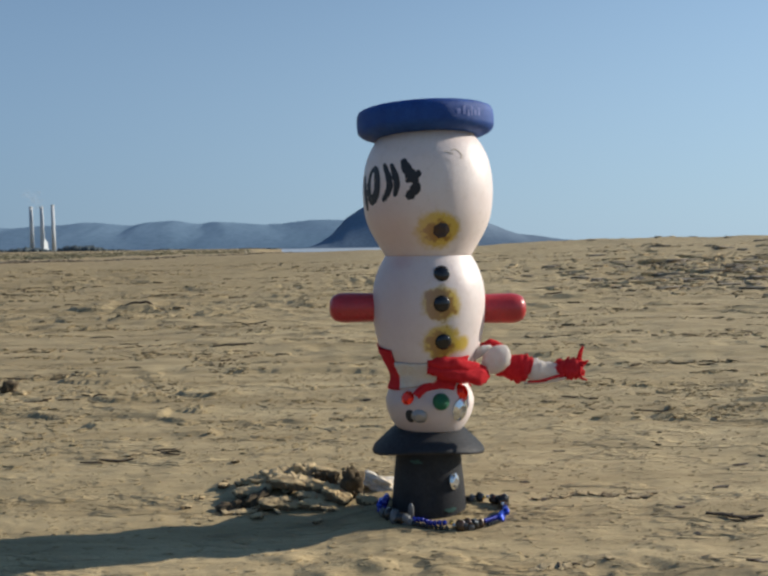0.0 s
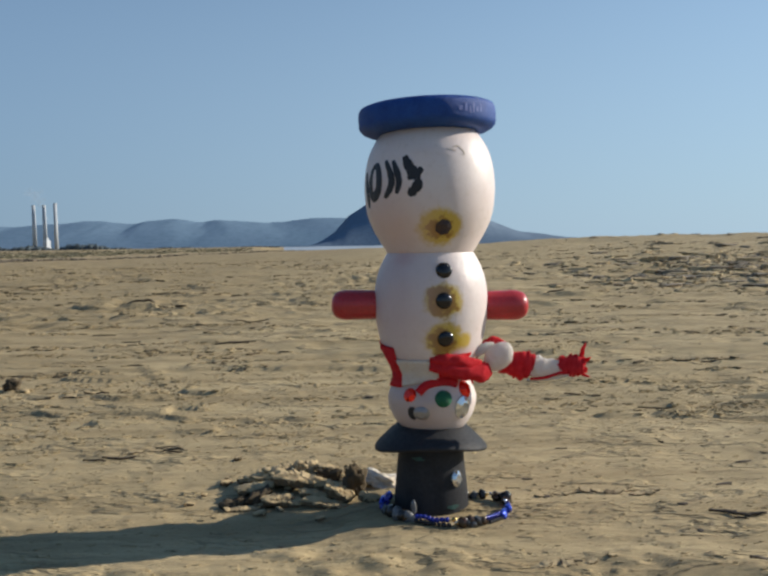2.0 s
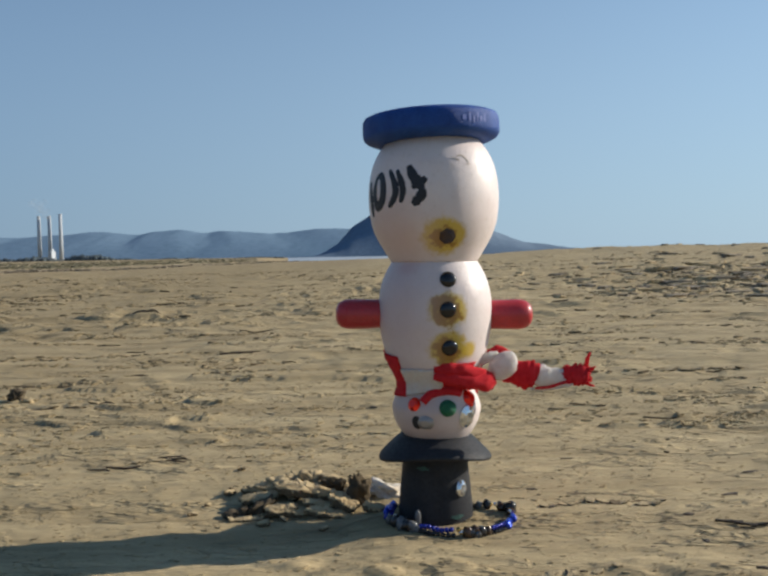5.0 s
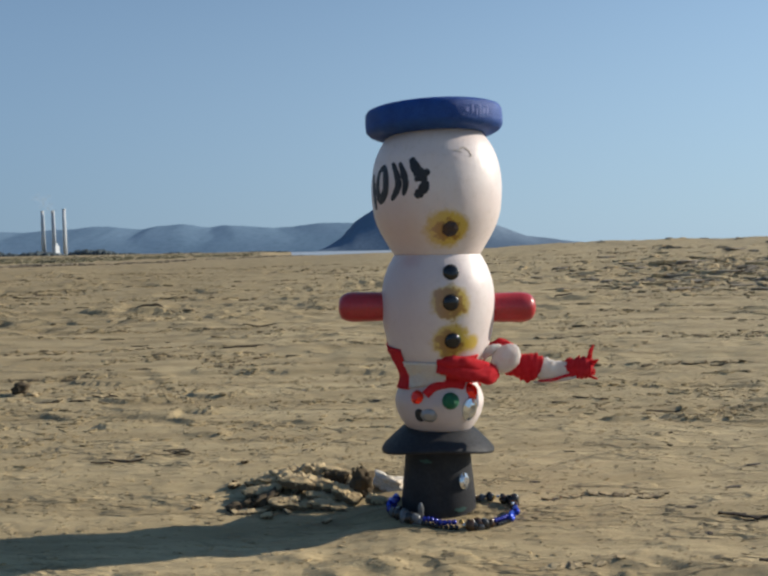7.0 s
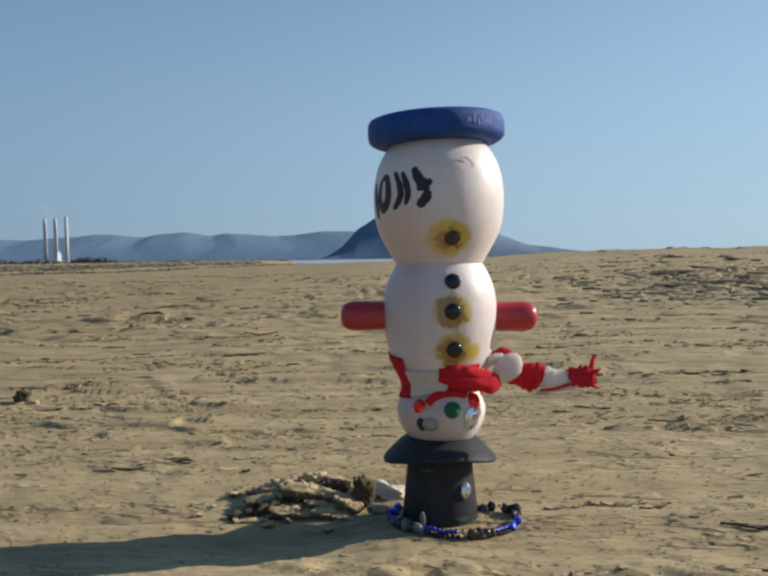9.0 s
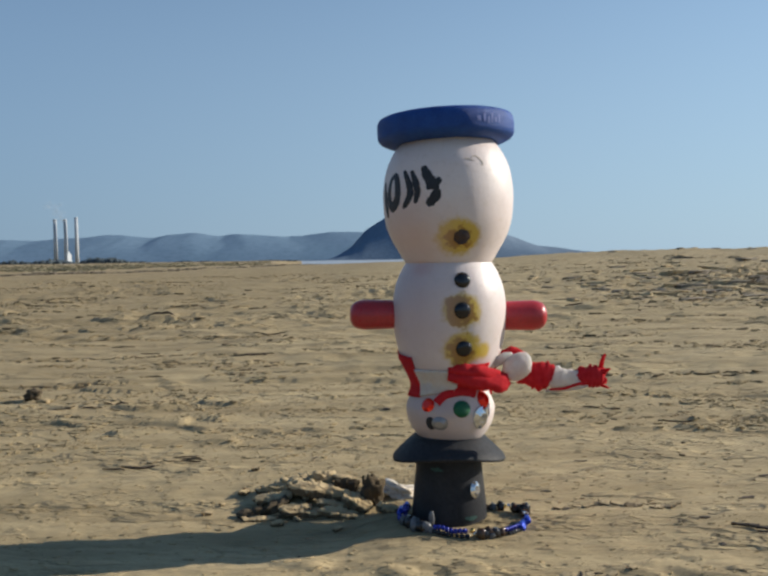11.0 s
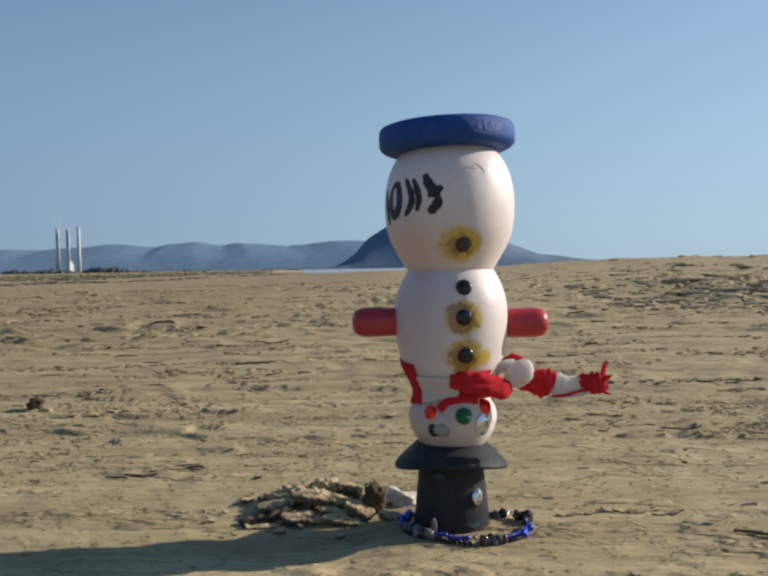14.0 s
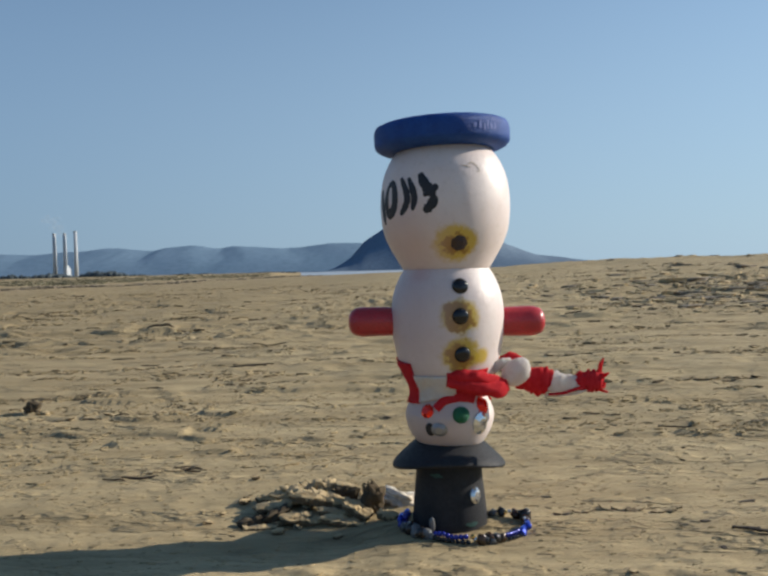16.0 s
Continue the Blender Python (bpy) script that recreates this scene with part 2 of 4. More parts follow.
def smooth_line(points, steps=8):
    """A rounded line through points of any dimension (Catmull-Rom)."""
    p = [np.array(q, float) for q in points]
    p = [2 * p[0] - p[1]] + p + [2 * p[-1] - p[-2]]
    out = []
    for a, b, c, d in zip(p, p[1:], p[2:], p[3:]):
        for k in range(steps):
            t = k / steps
            out.append(0.5 * (2 * b + (c - a) * t + (2 * a - 5 * b + 4 * c - d) * t * t + (3 * b - a - 3 * c + d) * t ** 3))
    return out + [p[-2]]


def lathe(bm, profile, segs=64, droop=None):
    """Turns a line of (radius, height) round the z axis; closed where the radius is 0."""
    rings = []
    for r, z in profile:
        if r < 1e-6:
            rings.append([bm.verts.new((0, 0, z))])
        else:
            ring = []
            for k in range(segs):
                a = 2 * math.pi * k / segs
                ring.append(bm.verts.new((r * math.cos(a), r * math.sin(a), z + (droop(r, a) if droop else 0))))
            rings.append(ring)
    for a, b in zip(rings, rings[1:]):
        for k in range(segs):
            quad = [a[k % len(a)], a[(k + 1) % len(a)], b[(k + 1) % len(b)], b[k % len(b)]]
            quad = list(dict.fromkeys(quad))
            if len(quad) > 2:
                bm.faces.new(quad)
    return bm


def sweep(bm, path, sizes, segs=14, wrinkle=0.0, seed=0, flat=1.0):
    """A closed round-ended tube along path (3D points) with a radius for each point; flat squeezes it across."""
    pts = [Vector(p) for p in path]
    up = Vector((0.03, 0.1, 1)).normalized()
    rings = []
    for i, (p, r) in enumerate(zip(pts, sizes)):
        d = (pts[min(i + 1, len(pts) - 1)] - pts[max(i - 1, 0)]).normalized()
        s = d.cross(up)
        s = s.normalized() if s.length > 1e-4 else Vector((1, 0, 0))
        u = s.cross(d)
        ring = []
        for k in range(segs):
            a = 2 * math.pi * k / segs
            q = r * (1 + wrinkle * noise.noise(Vector((math.cos(a) * 2 + seed * 9.1, math.sin(a) * 2, i * 0.45))))
            ring.append(bm.verts.new(p + s * (q * flat * math.cos(a)) + u * (q * math.sin(a))))
        rings.append(ring)
    for a, b in zip(rings, rings[1:]):
        for k in range(segs):
            bm.faces.new((a[k], a[(k + 1) % segs], b[(k + 1) % segs], b[k]))
    bm.faces.new(rings[0][::-1])
    bm.faces.new(rings[-1])
    return bm


def lump(bm, size, seed, detail=2, rough=0.35, at=(0, 0, 0), turn=None, boxy=0.0):
    """An uneven lump of the given half sizes; boxy: how far it is squared off."""
    vs = bmesh.ops.create_icosphere(bm, subdivisions=detail, radius=1.0)["verts"]
    off = Vector((seed * 3.7, seed * 1.3, seed * 7.9))
    for v in vs:
        c = v.co.copy()
        if boxy:
            big = max(abs(c.x), abs(c.y), abs(c.z))
            c = c.lerp(c / big, boxy)
        c *= 1 + rough * noise.noise(c * 1.3 + off) + 0.5 * rough * noise.noise(c * 3.5 + off) + (0.3 * rough * noise.noise(c * 8 + off) if detail > 2 else 0)
        c = Vector((c.x * size[0], c.y * size[1], c.z * size[2]))
        v.co = (turn @ c if turn else c) + Vector(at)
    return bm


# ---- the ground ----
def hashed(x, y, seed):
    v = np.sin(x * 127.1 + y * 311.7 + seed * 74.7) * 43758.5453
    return v - np.floor(v)


def bumps(x, y, seed):
    """Smooth uneven values from -1 to 1, about one bump to the unit."""
    xi, yi = np.floor(x), np.floor(y)
    fx, fy = x - xi, y - yi
    fx, fy = fx * fx * (3 - 2 * fx), fy * fy * (3 - 2 * fy)
    a, b = hashed(xi, yi, seed), hashed(xi + 1, yi, seed)
    c, d = hashed(xi, yi + 1, seed), hashed(xi + 1, yi + 1, seed)
    return 2 * ((a * (1 - fx) + b * fx) * (1 - fy) + (c * (1 - fx) + d * fx) * fy) - 1


def step(lo, hi, v):
    t = np.clip((v - lo) / (hi - lo), 0, 1)
    return t * t * (3 - 2 * t)


def ground_height(x, y):
    """The beach: a wind-scoured flat, a low berm to the south-west and the fall to the sea."""
    x, y = np.asarray(x, float), np.asarray(y, float)
    r, az = np.hypot(x, y + 0.54), np.degrees(np.arctan2(x, y + 0.54))
    near = np.hypot(x - 0.032, y)
    def turned(degrees, sx, sy, seed):
        c, s = math.cos(radians(degrees)), math.sin(radians(degrees))
        return bumps((x * c - y * s) * sx + seed * 3.7, (x * s + y * c) * sy + seed * 1.9, seed)

    away = 0.35 + 0.65 * step(0.55, 1.3, r)
    patch = 0.35 + 0.65 * step(-0.35, 0.45, turned(20, 1.3, 1.9, 15))
    h = 0.0035 * turned(14, 3.1, 3.8, 1) * step(0.12, 0.5, near)
    h += 0.0042 * away * patch * turned(7, 4.5, 20, 13) * step(0.10, 0.5, near) * step(14, 4, r)
    h += 0.0036 * away * patch * turned(-9, 10, 24, 2) * step(0.05, 0.3, near) * step(16, 6, r)
    h += 0.0026 * away * turned(16, 26, 44, 3) * patch * step(0.03, 0.15, near) * step(7, 2.5, r)
    h += 0.0008 * turned(-21, 50, 105, 4) * step(2.4, 1.0, r)
    h += 0.0003 * turned(33, 110, 190, 16) * step(1.4, 0.6, r)
    crust = 1 - np.abs(turned(11, 7, 15, 5) + 0.5 * turned(-17, 19, 31, 6))
    h += 0.006 * np.maximum(0, crust) ** 5 * step(0.0, 0.6, turned(3, 1.7, 2.3, 7)) * step(0.4, 1.0, near)
    lumps = np.maximum(0, turned(9, 5, 7, 8) + 0.5 * turned(-13, 13, 19, 17) - 0.5) * step(0.9, 2.2, r)
    h += 0.020 * lumps * step(40, 8, r) * (0.4 + 0.6 * step(0, 1, turned(5, 1, 1.3, 9)))
    h += 0.0045 * np.maximum(0, turned(-7, 22, 40, 21) + 0.6 * turned(30, 55, 80, 22)) * step(-0.055, -0.10, y) * step(-0.3, -0.05, x)
    trod = np.maximum(0, turned(10, 7, 15, 30) + 0.7 * turned(-20, 17, 30, 31) - 0.25) * step(-0.2, 0.5, turned(15, 0.9, 1.6, 32))
    h -= 0.016 * trod * step(1.1, 2.2, r) * step(16, 7, r)
    def plates(degrees, sx, sy, seed, edge, width=0.2):
        """Flat-topped pieces of crust with a sharp, ragged rim."""
        f = turned(degrees, sx, sy, seed) + 0.5 * turned(-degrees * 0.7, sx * 2.3, sy * 2.1, seed + 1) + 0.28 * turned(degrees + 20, sx * 5.1, sy * 4.3, seed + 2)
        return step(edge, edge + width, f)

    torn = step(-0.1, 0.35, turned(8, 0.8, 2.1, 60) + 0.5 * turned(-6, 2.2, 5.0, 61))
    out = step(0.16, 0.34, near)
    h += 0.0042 * plates(6, 4.2, 20, 40, 0.46) * torn * out * step(9, 4, r)
    h += 0.012 * plates(5, 1.6, 7.5, 48, 0.50) * torn * step(1.3, 2.2, r) * step(30, 12, r)
    h -= 0.011 * plates(-8, 2.2, 9.0, 52, 0.62) * step(1.5, 2.6, r) * step(26, 10, r)
    h += 0.0032 * plates(9, 12, 40, 56, 0.55) * step(-0.075, -0.115, y) * step(-0.2, 0.0, x) * step(0.3, 0.2, r - 0.3)
    wrack = np.exp(-(((x - 2.4) / 1.6) ** 2 + ((y - 4.6) / 2.2) ** 2))
    wrack = wrack + 0.8 * np.exp(-(((x + 0.22) / 0.4) ** 2 + ((y - 3.2) / 0.45) ** 2))
    h += wrack * (0.014 * np.maximum(0, turned(8, 4, 8, 18)) + 0.024 * np.maximum(0, turned(-12, 6, 17, 19) + 0.5 * turned(25, 24, 40, 20)))
    h += 0.012 * turned(0, 1.1, 1.4, 10) * step(1.5, 4.5, r) + 0.02 * turned(0, 0.3, 0.45, 11) * step(5, 14, r)
    # the hollow dug beside the figure, with the loose heap in it
    dip = np.interp(x, (-0.45, -0.28, -0.18, -0.11, -0.04, 0.0), (0.0, 0.0028, 0.0054, 0.0078, 0.0070, 0.0))
    h -= dip * np.exp(-(np.abs(y + 0.012) / 0.075) ** 4)
    h += 0.004 * np.exp(-((x + 0.075) / 0.034) ** 2 - ((y - 0.05) / 0.024) ** 2)
    berm = np.interp(az, (-40, -20, -6, 3, 8, 11.6, 18, 27, 60), (0.0, -0.03, -0.02, 0.09, 0.15, 0.20, 0.25, 0.27, 0.3))
    rough = 1 + 0.25 * bumps(x * 0.9, y * 0.9, 12)
    h += berm * rough * step(3.5, 17, r)
    sea = step(-10, -6, az)
    h += -3.2 * sea * step(32, 110, r)
    h += (1 - sea) * 0.12 * step(40, 200, r)
    return h


def build_ground():
    angles = np.concatenate([np.radians(np.linspace(-33, 33, 520)), np.radians(np.linspace(33, 327, 260))[1:-1]])
    radii = np.concatenate([0.11 * np.exp(0.0052 * np.arange(1080)), 0.11 * math.exp(0.0052 * 1080) * np.exp(0.045 * np.arange(108))])
    a, r = np.meshgrid(angles, radii)
    x, y = r * np.sin(a), -0.54 + r * np.cos(a)
    verts = np.stack([x, y, ground_height(x, y)], -1).reshape(-1, 3)
    n, m = len(angles), len(radii)
    i, j = np.meshgrid(np.arange(m - 1), np.arange(n), indexing="ij")
    k = (j + 1) % n
    faces = np.stack([i * n + j, i * n + k, (i + 1) * n + k, (i + 1) * n + j], -1).reshape(-1, 4)
    hub = len(verts)
    verts = np.vstack([verts, [[0, -0.54, float(ground_height(0, -0.54))]]])
    me = bpy.data.meshes.new("ground")
    me.from_pydata(verts.tolist(), [], faces.tolist() + [[hub, (q + 1) % n, q] for q in range(n)])
    me.polygons.foreach_set("use_smooth", [True] * len(me.polygons))
    me.materials.append(SAND)
    return tagged(new("ground", me), "wind-scoured tan beach sand with fine ripples", "sand", kind="structure")


build_ground()
bm = lathe(bmesh.new(), [(70, -1.9), (400, -1.9), (4700, -1.9)], 72)
water = tagged(new("water", finish("water", bm, WATER)), "pale hazy sea beyond the beach", "sea", kind="structure")


def gz(x, y):
    return float(ground_height(x, y))


# ---- the distance ----
def ridge_mesh(name, height, x0, x1, y, depth, mat, cols=160, rows=14, slant=1.0):
    """A far range: height(x) is its skyline, falling off to the front and the back."""
    verts, faces = [], []
    for i in range(cols + 1):
        x = x0 + (x1 - x0) * i / cols
        for j in range(rows + 1):
            s = j / rows
            prof = math.sin(math.pi * min(1, s * 0.62 + 0.0) / 1.0) ** 0.8 if s < 0.81 else max(0, 1 - (s - 0.81) / 0.19)
            spur = 1 - 0.10 * abs(noise.noise(Vector((x * 0.004, s * 3.0, 2.2)))) * (1 - abs(2 * s - 1.6))
            shear = slant * (s - 0.81) * (170 + 420 * noise.noise(Vector((x * 0.0021, s * 2.5, 7.3))))
            verts.append((x, y + depth * (s - 0.81), -3 + (height(x + shear) + 3) * prof * spur))
    for i in range(cols):
        for j in range(rows):
            q = i * (rows + 1) + j
            faces.append((q, q + rows + 1, q + rows + 2, q + 1))
    me = bpy.data.meshes.new(name)
    me.from_pydata(verts, [], faces)
    me.polygons.foreach_set("use_smooth", [True] * len(me.polygons))
    me.materials.append(mat)
    return new(name, me)


def hill_line(x):
    n = noise.noise(Vector((x * 0.013, 1.3, 0))) * 1.5 + noise.noise(Vector((x * 0.04, 2.3, 0))) * 2 + 4
    at = (-3200, -2240, -2080, -1954, -1822, -1690, -1586, -1481, -1325, -1246, -1102, -986, -920, -803, -647, -517, -413, -283, -127, 200, 500)
    base = np.interp(x, at, (70, 129, 129, 119, 129, 137, 148, 144, 128, 145, 150, 130, 144, 134, 121, 129, 140, 145, 142, 110, 10))
    return float(base) + n


def rock_line(x):
    pts_x = (-262, -246, -228, -202, -168, -142, -125, -90, -20, 60, 130, 230, 355, 388, 439, 506, 548, 590, 660, 760)
    pts_z = (0, 2, 9, 24, 49, 80, 102, 127, 172, 205, 190, 140, 76, 61, 40, 32, 24, 18, 8, 0)
    return float(np.interp(x, pts_x, pts_z)) + 3 * noise.noise(Vector((x * 0.03, 4, 0)))


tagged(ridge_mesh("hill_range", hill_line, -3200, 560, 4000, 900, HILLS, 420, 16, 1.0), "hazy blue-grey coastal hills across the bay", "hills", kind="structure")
tagged(ridge_mesh("sea_rock", rock_line, -330, 780, 2600, 500, ROCK, 220, 14, 0.03), "massive domed rock by the sea, distance haze in its blue-grey colour", "rock", kind="structure")


def smokestack(x, y, z0, tall, group="power plant stacks"):
    ob = new("smokestack")
    ob.location = (x, y, z0)
    part("shaft", lathe(bmesh.new(), [(0, 0), (7.0, 0), (6.2, tall * 0.5), (5.4, tall - 4), (0, tall - 4)], 24), CONCRETE, ob)
    part("rim", lathe(bmesh.new(), [(0, tall - 4), (5.7, tall - 4), (5.7, tall), (4.4, tall), (4.4, tall - 1.5), (0, tall - 1.5)], 24), CONCRETE, ob)
    return tagged(ob, "tall pale concrete power plant smokestack, hazy with distance", "smokestack", group)


for sx, tall in ((-1165, 151), (-1130, 151), (-1093, 157)):
    smokestack(sx, 2500, -2, tall)


def block(bm, size, at):
    bmesh.ops.create_cube(bm, size=1, matrix=Matrix.Translation(at) @ Matrix.Diagonal((*size, 1)))
    return bm


def plant_building(x, y, w, d, h):
    ob = new("power_plant_building")
    ob.location = (x, y, -2)
    bm = block(bmesh.new(), (w, d, h), (0, 0, h / 2))
    bmesh.ops.bevel(bm, geom=bm.edges[:], offset=0.4, segments=1, affect='EDGES')
    part("hall", bm, CONCRETE, ob, smooth=False)
    part("roof_plant", block(bmesh.new(), (w * 0.4, d * 0.5, h * 0.25), (w * 0.1, 0, h * 1.12)), CONCRETE, ob, smooth=False)
    return tagged(ob, "pale boxy power plant building below the stacks", "building")


plant_building(-1098, 2440, 12, 30, 34)
plant_building(-1070, 2400, 8, 20, 9)


def scrub_band(name, spots, label, seed):
    """Low dark bushes as one mass of uneven clumps."""
    rnd = random.Random(seed)
    bm = bmesh.new()
    for x, y, w, h, count in spots:
        for k in range(count):
            px, s = x + rnd.gauss(0, w * 0.4), rnd.uniform(0.5, 1.1)
            top = h * max(0.25, 1 - (abs(px - x) / w) ** 2) * s
            lump(bm, (w * 0.15 * s, w * 0.1 * s, top), rnd.random() * 50, 1, 0.5, (px, y + rnd.uniform(-6, 6), -0.3))
    return tagged(new(name, finish(name, bm, SCRUB)), label, "shrubs", kind="stuff")


scrub_band("dune_scrub", [(-372, 900, 24, 6.6, 150), (-350, 900, 24, 6.0, 150), (-425, 900, 34, 5.5, 90), (-320, 900, 22, 2.4, 30), (-250, 900, 40, 1.8, 26), (-160, 900, 40, 1.6, 24)], "dark low dune scrub on the far flat", 4)
scrub_band("far_tree_line", [(-1180, 2250, 60, 13, 40), (-1120, 2250, 50, 9, 30), (-1010, 2250, 60, 7, 30)], "dark hazy line of trees near the plant", 5)


# ---- the snowman, standing on its hat ----
AXIS_X = 0.032
HEAD = [(0, 0.0562), (0.0225, 0.0572), (0.0267, 0.0625), (0.0302, 0.0696), (0.0317, 0.0785), (0.0290, 0.0873), (0.0258, 0.095), (0, 0.098)]
CHEST = [(0, 0.093), (0.0262, 0.0955), (0.0300, 0.103), (0.0344, 0.112), (0.0374, 0.1225), (0.0399, 0.1367), (0.0403, 0.1508), (0.0388, 0.163), (0.0355, 0.173), (0.0318, 0.180), (0.0300, 0.183), (0, 0.184)]
BELLY = [(0, 0.1805), (0.0308, 0.182), (0.0354, 0.1897), (0.0412, 0.2003), (0.0447, 0.2109), (0.0461, 0.225), (0.0455, 0.2375), (0.0431, 0.2490), (0.0388, 0.2585), (0.0338, 0.2655), (0.0305, 0.2705), (0, 0.273)]


def rounded(profile, steps=6):
    inner = smooth_line(profile[1:-1], steps)
    return [profile[0]] + [tuple(p) for p in inner] + [profile[-1]]


LINES = [rounded(p) for p in (HEAD, CHEST, BELLY)]


def body_radius(z):
    """The figure's radius at a height."""
    return max(float(np.interp(z, [q[1] for q in line], [q[0] for q in line], 0, 0)) for line in LINES)


def on_body(th, z, off=0.0):
    """The place on the figure's skin at a bearing (degrees) and height, in its own space."""
    r = body_radius(z) + off
    return (r * math.cos(radians(th)), r * math.sin(radians(th)), z)


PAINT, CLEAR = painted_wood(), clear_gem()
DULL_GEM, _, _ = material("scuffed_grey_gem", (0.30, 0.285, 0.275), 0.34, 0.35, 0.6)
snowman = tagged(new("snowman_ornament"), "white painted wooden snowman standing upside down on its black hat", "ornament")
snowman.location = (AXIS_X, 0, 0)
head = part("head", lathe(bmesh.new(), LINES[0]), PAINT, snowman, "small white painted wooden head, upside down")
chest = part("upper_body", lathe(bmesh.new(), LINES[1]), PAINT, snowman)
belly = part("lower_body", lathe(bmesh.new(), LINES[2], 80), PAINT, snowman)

# round blue base, now on top, a little askew
prof = [(0, -0.0098), (0.0385, -0.0096), (0.0425, -0.0090), (0.0458, -0.0074), (0.0477, -0.0054), (0.0483, -0.0034), (0.0484, 0.003), (0.0480, 0.0065), (0.0468, 0.0085), (0.0446, 0.0094), (0, 0.0096)]
base = part("base_disc", lathe(bmesh.new(), prof, 96), BLUE, snowman, "thick round wooden base painted blue")
base.matrix_local = pose(-0.0012, 0, 0.2750, 0, -1.7, 0)

# worn lettering on the rim, past reading
for th, z, wide, high in ((-66, 0.0005, 1.6, 0.0016), (-61, 0.0012, 1.2, 0.0030), (-57, -0.0004, 0.9, 0.0022), (-53.5, 0.0010, 1.0, 0.0030), (-49.5, 0.0002, 1.4, 0.0018), (-45.5, 0.0010, 1.0, 0.0026)):
    bm = bmesh.new()
    rows = [[bm.verts.new((0.0486 * math.cos(radians(th + wide * u)), 0.0486 * math.sin(radians(th + wide * u)), z + high * v)) for v in (-0.9, -0.2, 0.5, 1.0)] for u in (-1, -0.3, 0.4, 1)]
    for lo, hi in zip(rows, rows[1:]):
        for q in range(3):
            bm.faces.new((lo[q], lo[q + 1], hi[q + 1], hi[q]))
    part("rim_mark", bm, PALE_BLUE, base, "worn pale blue mark on the rim")

# peg arms
for side, tip in (("l", -0.0712), ("r", 0.0695)):
    s = -1 if side == "l" else 1
    n = abs(tip)
    prof = smooth_line([(0.0001, n), (0.0050, n - 0.0005), (0.0088, n - 0.0032), (0.0106, n - 0.0085), (0.0107, n - 0.016), (0.0103, n - 0.03), (0.0100, 0.03)], 5)
    arm = part("arm", lathe(bmesh.new(), [(0, n)] + [tuple(p) for p in prof[1:]] + [(0, 0.03)], 32), RED, snowman, "red enamelled wooden peg arm")
    arm.matrix_local = pose(0, 0, 0.1452 if s < 0 else 0.1432, 0, 90 * s, 0)


def stud(name, th, z, radius, depth, mat, parent, label="", ring=0.0, tall=1.0, facets=0):
    """A domed button or a cut gem lying on the figure's skin."""
    p = Vector(on_body(th, z))
    dz = 0.002
    slope = (body_radius(z + dz) - body_radius(z - dz)) / (2 * dz)
    out = Vector((math.cos(radians(th)), math.sin(radians(th)), -slope)).normalized()
    segs = facets or 28
    prof = [(radius, -0.0012), (radius, 0.0), (radius * 0.93, depth * 0.42), (radius * 0.72, depth * 0.78), (radius * 0.38, depth * 0.96), (0, depth)]
    if facets:
        prof = [(radius, -0.0012), (radius, 0.0004), (radius * 0.62, depth * 0.85), (radius * 0.5, depth), (0, depth)]
    bm = lathe(bmesh.new(), prof, segs)
    turn = out.to_track_quat('Z', 'Y').to_matrix().to_4x4()
    bmesh.ops.transform(bm, matrix=Matrix.Translation(p) @ turn @ Matrix.Diagonal((1, tall, 1, 1)), verts=bm.verts)
    return part(name, bm, mat, parent, label, smooth=not facets)


stud("chipped_button", -80.6, 0.1989, 0.0058, 0.0012, CHIPPED_BLACK, belly, "worn flat black button with chipped edges", facets=7)
for z, th, parent in ((0.1702, -79.1, chest), (0.1501, -80.7, chest), (0.1242, -78.6, chest)):
    stud("button", th, z, 0.0056, 0.0032, BUTTON, parent, "glossy black round button")
stud("red_gem", -123.7, 0.0842, 0.0050, 0.0030, GEM_RED, head, "faceted red acrylic gem", facets=10)
stud("red_gem", -43, 0.0868, 0.0052, 0.0034, GEM_RED, head, "faceted red acrylic gem", tall=1.25, facets=10)
stud("nose", -78.9, 0.0822, 0.0058, 0.0062, GEM_GREEN, head, "round green nose")
stud("clear_gem", -52.0, 0.0752, 0.0068, 0.0026, CLEAR, head, "clear foil-backed faceted gem", tall=1.2, facets=12)
stud("eye_gem", -107.0, 0.0722, 0.0058, 0.0022, DULL_GEM, head, "scuffed grey eye gem", tall=0.85, facets=12)
stud("pupil", -119.5, 0.0718, 0.0036, 0.0007, INK, head, "black painted eye mark", tall=1.35)


